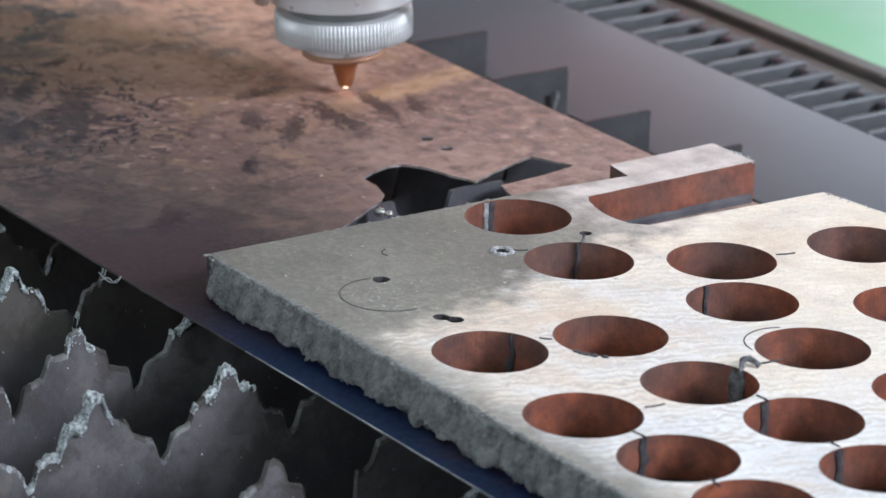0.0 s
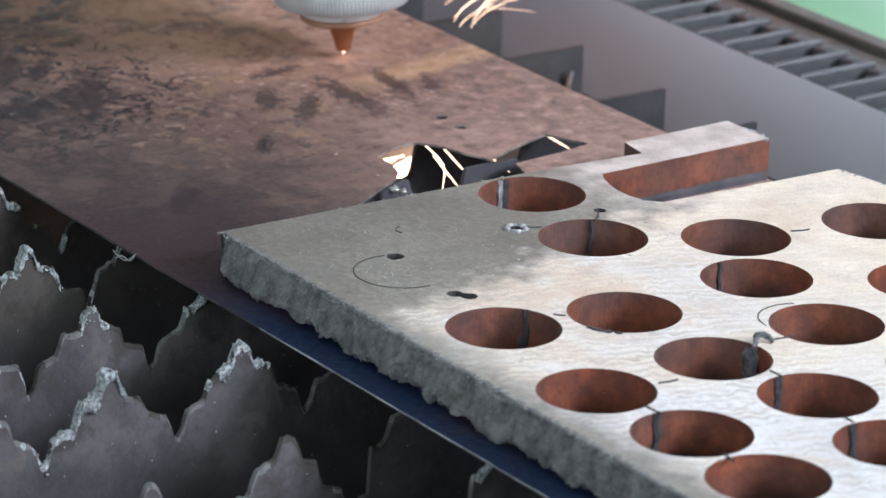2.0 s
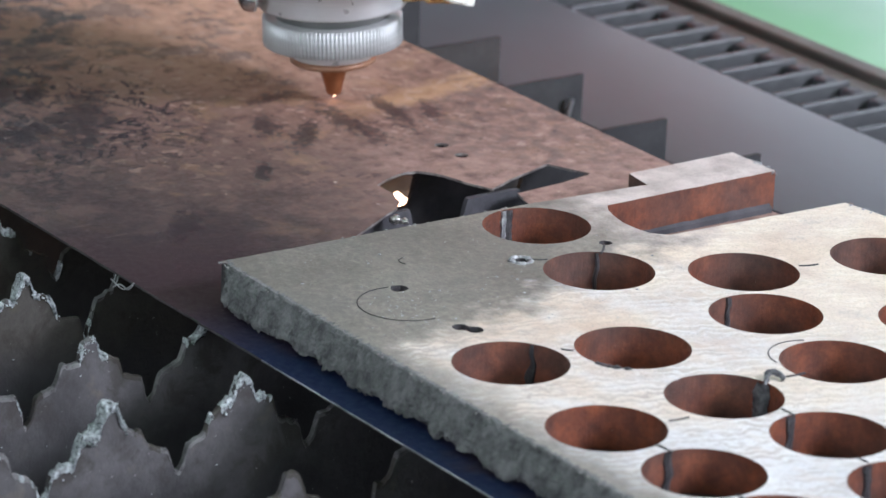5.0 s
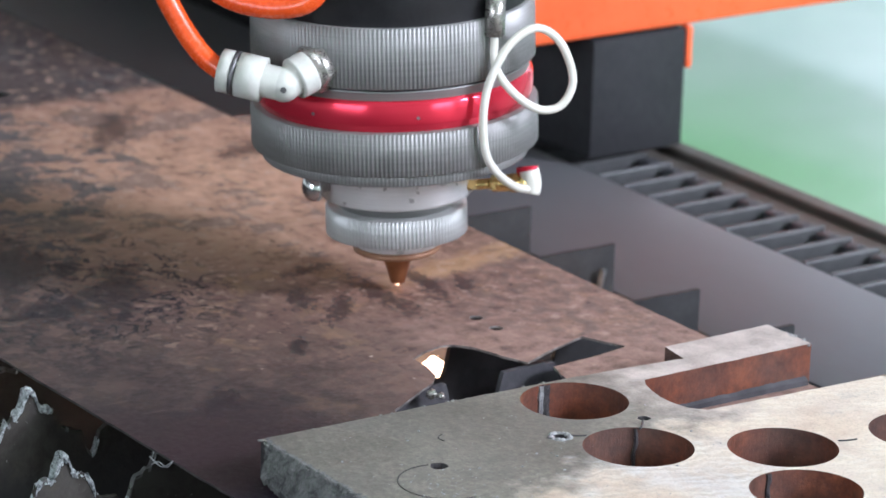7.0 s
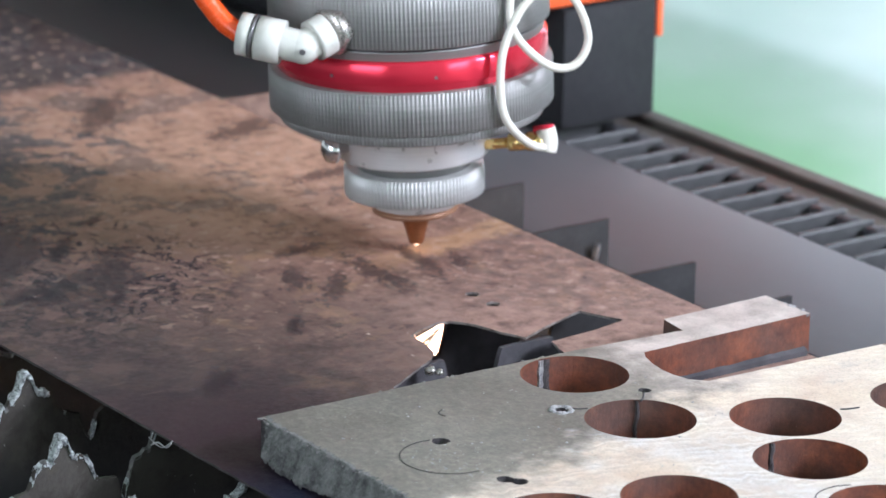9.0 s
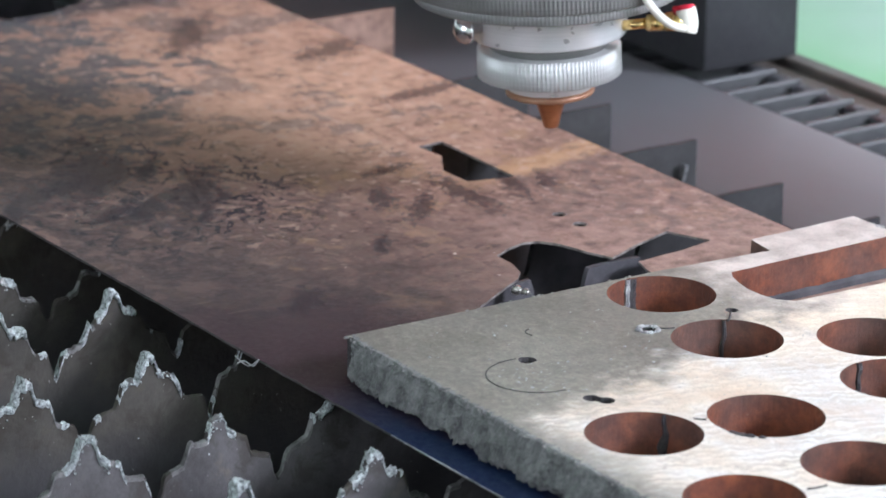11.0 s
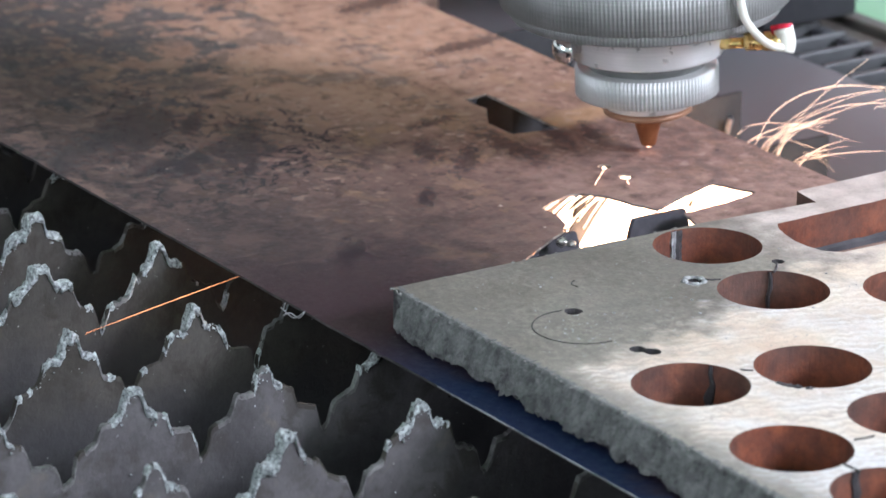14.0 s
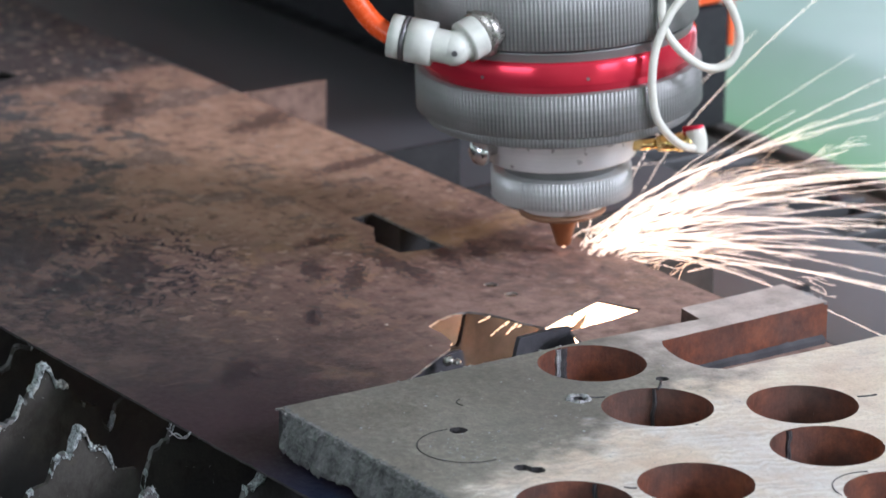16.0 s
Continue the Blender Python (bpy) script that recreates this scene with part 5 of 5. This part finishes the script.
def fire_column():
    th = thing("spark_jet", "white-hot spark jet under the sheet", "sparks")
    rng = random.Random(11)
    bm = bmesh.new()
    for _ in range(700):
        a, tilt = rng.uniform(0, 2 * math.pi), abs(rng.gauss(0.0, 0.42))
        way = Vector((math.cos(a) * tilt, math.sin(a) * tilt, -1)).normalized()
        s = rng.uniform(0.0, 0.03)
        streak(bm, way * s + Vector((0, 0, -0.003)), way, rng.uniform(0.012, 0.05), 0.0, rng.uniform(0.0006, 0.0018), rng)
    for _ in range(24):
        way = Vector((rng.gauss(0.03, 0.22), -1, -abs(rng.gauss(0.08, 0.2)))).normalized()
        streak(bm, way * rng.uniform(0.004, 0.03) + Vector((0, 0, -0.004)), way, rng.uniform(0.008, 0.025), 0.004, rng.uniform(0.00008, 0.0002), rng)
    tagged(part("spark_trail", bm, FIRE, th), kind="stuff")
    return th


def spray(name, label, count, seed, spread, lift, lengths, r, sag, mat, bursts=0.15, wide=0.0025, hook=0.0, petals=(0.003, 0.012), apart=0.5):
    th = thing(name, label, "sparks")
    rng = random.Random(seed)
    for _ in range(count):
        bm = bmesh.new()
        a = rng.gauss(0, spread)
        e = rng.gauss(lift, 0.18 if spread > 0.05 else 0.01)
        way = Vector((math.sin(a) * math.cos(e), math.cos(a) * math.cos(e), math.sin(e)))
        ln = rng.uniform(*lengths)
        s = rng.uniform(0.0, apart) * ln
        base = Vector((rng.gauss(0, wide), 0, rng.gauss(0, wide * 0.25) if spread < 0.05 else 0))
        drop = ln * rng.uniform(-0.1, 1.0) * sag
        lifted = hook * rng.uniform(0.4, 1.3)
        streak(bm, base + way * s, way, ln, drop, r * rng.uniform(0.6, 1.5), rng, lifted)
        if rng.random() < bursts:
            tip = base + way * (s + ln) + Vector((0, 0, lifted * ln - drop))
            for _ in range(7):
                w = (way + Vector((rng.gauss(0, 0.22), rng.gauss(0, 0.22), rng.gauss(0, 0.22)))).normalized()
                streak(bm, tip - way * rng.uniform(0, 0.006), w, rng.uniform(*petals), 0.001, r * 0.4, rng)
        part("spark_trail", bm, mat, th)
    return th


JET = fire_column()
# second jet, added so that fire fills the notch in the camera's view
NOTCH_JET = fire_column()
SPOT = thing("laser_spot", "tiny white-hot spot under the nozzle", "laser spot")
part("hot_bead", bead(0.0011, 2.0, 0.8), EMBER, SPOT)
SPRAY = spray("spark_spray", "dense fan of bright sparks flying off the sheet edge", 96, 21, 0.42, 0.1, (0.025, 0.13), 0.000062, 0.3, SPARK, 0.2, 0.005, 0.12, apart=0.35)
ARCS = spray("spark_arcs", "loose arcs of orange sparks flying off the sheet edge", 15, 53, 0.4, 0.16, (0.015, 0.07), 0.000043, 0.35, SPARK_ORANGE, 0.1, 0.012, 0.28, apart=0.05)
WISP = spray("spark_wisp", "few thin orange sparks beside the sheet", 5, 31, 0.3, 0.2, (0.012, 0.035), 0.00013, 0.2, SPARK_ORANGE, 0.8, 0.012, 0.2, (0.008, 0.026))
LEFT = spray("spark_wisp", "few orange sparks flying over the burnt slats", 4, 37, 0.01, -0.02, (0.05, 0.1), 0.00008, 0.06, SPARK_RED, 0.25, 0.014, petals=(0.002, 0.006), apart=0.1)



def needles(name, label, lines, r, mat):
    """A few short straight trails, each given by its two ends."""
    th = thing(name, label, "sparks")
    for ends in lines:
        part("spark_trail", tube([Vector(p) for p in ends], r, 5, 3, taper=lambda u: 0.4 + 0.6 * math.sin(math.pi * min(u + 0.1, 1))), mat, th)
    return th


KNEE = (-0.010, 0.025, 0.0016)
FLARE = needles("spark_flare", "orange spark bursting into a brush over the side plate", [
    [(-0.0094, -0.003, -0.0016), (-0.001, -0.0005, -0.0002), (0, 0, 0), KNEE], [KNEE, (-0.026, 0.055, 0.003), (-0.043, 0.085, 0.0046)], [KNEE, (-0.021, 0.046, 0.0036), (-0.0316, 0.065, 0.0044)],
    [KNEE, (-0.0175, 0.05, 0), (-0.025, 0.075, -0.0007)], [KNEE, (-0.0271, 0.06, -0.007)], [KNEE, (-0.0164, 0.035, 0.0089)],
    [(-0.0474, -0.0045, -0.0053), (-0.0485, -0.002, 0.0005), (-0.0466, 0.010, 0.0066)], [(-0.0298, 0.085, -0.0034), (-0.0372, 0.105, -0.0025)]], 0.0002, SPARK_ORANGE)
DARTS = needles("spark_darts", "few yellow sparks darting through the cut-out", [
    [(0, 0, 0), (0.018, -0.005, -0.0005), (0.0314, -0.0143, -0.003)], [(0.006, 0.003, 0), (0.022, 0.0007, -0.003)], [(0.0261, 0.0067, 0.002), (0.0298, 0.0108, -0.002)],
    [(0.003, 0.0015, -0.003), (0.0207, -0.0015, -0.007)], [(0.0157, 0.0335, 0.002), (0.0235, 0.0371, -0.001)]], 0.00026, SPARK_ORANGE)
FAN = needles("spark_fan", "small fan of sparks rising through the notch", [
    [(-0.002, -0.0025, 0), (-0.0045, -0.007, 0.004)], [(0, 0, 0), (-0.0062, -0.0016, 0.004)], [(-0.0008, 0.0002, 0), (-0.0058, 0.0035, 0.005)],
    [(-0.0006, 0.0046, 0), (-0.001, 0.007, 0.007)], [(-0.005, -0.006, 0.001), (-0.0038, -0.007, 0.004)]], 0.00016, SPARK)
GLINT = needles("spark_glint", "one faint orange spark over the burnt slats", [[(0, 0, 0), (0.009, -0.03, 0.0002), (0.0177, -0.0596, 0)]], 0.00009, SPARK_RED)
# glowing beads stand in for the fire seen through the pin holes
PIN_GLOW = needles("pin_glow", "glowing beads for fire behind two pin holes, with thin sparks", [
    [(-0.0011, 0.0001, 0), (0, 0, 0.0001), (0.0011, -0.0001, 0)], [(0.0099, 0.0007, 0), (0.011, 0.0007, 0.0001), (0.0121, 0.0007, 0)]], 0.0008, FIRE)
for ends in ([(0, 0, 0.0004), (0.0142, -0.0136, 0.002)], [(0.011, 0, 0.0004), (0.0185, -0.0045, 0.0015)]):
    part("spark_trail", tube([Vector(p) for p in ends], 0.0001, 5, 2), SPARK_ORANGE, PIN_GLOW)

# ---- movement ----
# seconds, place of the nozzle tip on the sheet, and its height where it is lifted
TIP = [
    (0.0, -0.1622, 0.0737), (0.5, -0.1631, 0.0749), (1.0, -0.1652, 0.0767), (1.5, -0.1708, 0.0769), (2.0, -0.1777, 0.0774), (2.5, -0.1823, 0.0772),
    (3.0, -0.1840, 0.0732), (4.0, -0.1725, 0.0690), (5.0, -0.1635, 0.0655), (5.5, -0.1602, 0.0652), (6.0, -0.1572, 0.0658), (6.5, -0.1508, 0.0655),
    (7.0, -0.1454, 0.0647), (7.5, -0.1419, 0.0674), (8.0, -0.1420, 0.0731), (8.5, -0.1435, 0.0785), (9.0, -0.1560, 0.0808), (9.5, -0.1690, 0.0790), (9.9, -0.1660, 0.0745), (10.1, -0.1630, 0.0732, 0.0075), (10.3, -0.1600, 0.0728, 0.0185),
    (10.5, -0.1581, 0.0726, 0.0245), (10.75, -0.1410, 0.0741, 0.0243), (11.0, -0.1242, 0.0757, 0.0233), (11.2, -0.1150, 0.0766, 0.0205), (11.4, -0.1125, 0.0765, 0.0060), (11.5, -0.1121, 0.0762), (12.0, -0.1109, 0.0769), (12.5, -0.1117, 0.0749), (13.0, -0.1152, 0.0772),
    (13.5, -0.1153, 0.0835), (14.0, -0.1159, 0.0896), (14.5, -0.1169, 0.0962), (15.0, -0.1156, 0.1012), (15.5, -0.1194, 0.1056), (16.0, -0.1255, 0.1076),
]


def motions():
    # the head is leaned a little to fit the camera's view
    lean = Matrix.Rotation(radians(2.7), 4, FRONT)
    walk(HEAD, [(r[0], pose(r[1], r[2], r[3] if len(r) > 3 else 0.0026) @ lean) for r in TIP])
    walk(GANTRY, [(r[0], pose(r[1], 0, 0)) for r in TIP])
    # the beam is off, the spot drawn up into the nozzle, from 9.9 to 11.8 s
    walk(SPOT, [(r[0], pose(r[1], r[2], (r[3] if len(r) > 3 else 0.0026) + (0.0054 if 9.8 < r[0] < 11.8 else 0.0002))) for r in TIP])
    # jet stands off the nozzle to fit the camera's view through the cut-out
    walk(JET, [(0, pose(-0.18, 0.06, -0.2)), (0.2, pose(-0.18, 0.06, -0.2))] + [(r[0], pose(-0.15 if r[0] < 2.6 else r[1], r[2] + 0.014, -0.021)) for r in TIP if 0.3 < r[0] < 9.6] + [(10.0, pose(-0.2, 0.08, -0.2)), (11.9, pose(-0.2, 0.08, -0.2))]
         + [(r[0], pose(r[1], min(r[2], 0.084), -0.001) if r[0] < 15.2 else pose(-0.109, 0.119, -0.001)) for r in TIP if r[0] > 12.2])
    deep = pose(-0.2, 0.08, -0.2)
    walk(NOTCH_JET, [(0, deep), (13.6, deep), (13.85, pose(-0.109, 0.117, -0.004)), (14.0, pose(-0.109, 0.117, -0.001)), (15.1, pose(-0.109, 0.117, -0.001)), (15.35, deep), (16, deep)])
    walk(OFFCUT, [(0, pose(0, 0, 0)), (9.7, pose(0, 0, 0)), (9.8, pose(0, 0, -0.004)), (10.0, pose(0, 0, -0.1)), (10.1, pose(0, 0, -0.29)), (16, pose(0, 0, -0.29))])
    under = pose(-0.26, 0.02, -0.06, -60)
    walk(SPRAY, [(0, under), (15.1, under), (15.3, pose(-0.118, 0.095, -0.02, -20, 0, -8)), (15.5, pose(-0.112, 0.116, -0.008, -16, 0, -15)), (15.75, pose(-0.116, 0.115, -0.003, -3, 0, -15)), (16.0, pose(-0.1245, 0.112, -0.001, 3, 0, -16))])
    walk(ARCS, [(0, under), (13.4, under), (13.75, pose(-0.108, 0.10, -0.02, -10)), (14.0, pose(-0.106, 0.1215, -0.003, 0, 0, -8)), (14.5, pose(-0.104, 0.1215, -0.003, 4, 0, -14)),
                (15.0, pose(-0.108, 0.1215, -0.003, 2, 0, -6)), (15.5, pose(-0.105, 0.1215, -0.003, -4, 0, -10)), (16.0, pose(-0.11, 0.122, -0.002, 12, 0, -4))])
    walk(WISP, [(0, under), (1.2, pose(-0.17, 0.09, -0.04, -30)), (1.6, pose(-0.16, 0.1, -0.045, -30)), (1.75, pose(-0.17, 0.1225, 0.0)), (2.0, pose(-0.185, 0.1225, 0.001, 4, 0, -6)), (2.3, pose(-0.14, 0.09, -0.05, -30)), (2.65, pose(-0.13, 0.09, -0.05, -30)),
                (16, pose(-0.14, 0.06, -0.06, -40))])
    rest = pose(-0.14, 0.06, -0.06)
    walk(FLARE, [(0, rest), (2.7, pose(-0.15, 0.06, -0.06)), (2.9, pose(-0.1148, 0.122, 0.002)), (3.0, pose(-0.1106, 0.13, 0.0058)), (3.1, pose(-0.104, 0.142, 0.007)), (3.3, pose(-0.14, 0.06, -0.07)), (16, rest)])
    walk(DARTS, [(0, rest), (1.6, rest), (1.8, pose(-0.1015, 0.057, -0.003)), (2.0, pose(-0.1008, 0.0567, -0.003)), (2.4, pose(-0.098, 0.0555, -0.004)), (2.7, rest), (16, rest)])
    walk(FAN, [(0, rest), (12.2, rest), (12.5, pose(-0.078, 0.077, -0.009)), (13.0, pose(-0.0769, 0.0794, -0.006)), (13.6, pose(-0.0775, 0.079, -0.0075)), (14.0, rest), (16, rest)])
    walk(PIN_GLOW, [(0, rest), (12.3, rest), (12.5, pose(-0.1107, 0.0698, -0.0016)), (12.8, pose(-0.1107, 0.0698, -0.0005)), (13.6, pose(-0.1107, 0.0698, -0.0005)), (14.6, pose(-0.1107, 0.0698, -0.0012)), (15.0, rest), (16, rest)])
    walk(GLINT, [(0, rest), (13.0, rest), (13.2, pose(-0.0988, -0.061, -0.0045)), (13.35, rest), (13.8, rest), (13.95, pose(-0.0972, -0.0628, -0.004)), (14.05, pose(-0.0965, -0.0638, -0.004)), (14.2, rest), (16, rest)])
    walk(LEFT, [(0, pose(-0.2, 0.0, -0.06, 0, 0, 178)), (12.8, pose(-0.2, 0.0, -0.06, 0, 0, 178)), (13.2, pose(-0.13, -0.04, -0.03, 0, 0, 178)), (13.4, pose(-0.09, -0.066, -0.005, 0, 0, 180)), (13.5, pose(-0.085, -0.069, -0.004, 0, 0, 180)), (13.6, pose(-0.088, -0.067, -0.006, 0, 0, 180)),
                (13.75, pose(-0.13, 0.03, -0.04, 0, 0, 180)), (14.3, pose(-0.13, 0.03, -0.04, 0, 0, 180)), (14.42, pose(-0.092, -0.066, -0.005, 0, 0, 179)), (14.5, pose(-0.09, -0.069, -0.005, 0, 0, 179)), (14.6, pose(-0.094, -0.066, -0.007, 0, 0, 179)), (14.75, pose(-0.13, 0.03, -0.04, 0, 0, 180)), (15.5, pose(-0.12, 0.0, -0.04, 0, 0, 178)),
                (16, pose(-0.14, 0.03, -0.06, 0, 0, 175))])


motions()
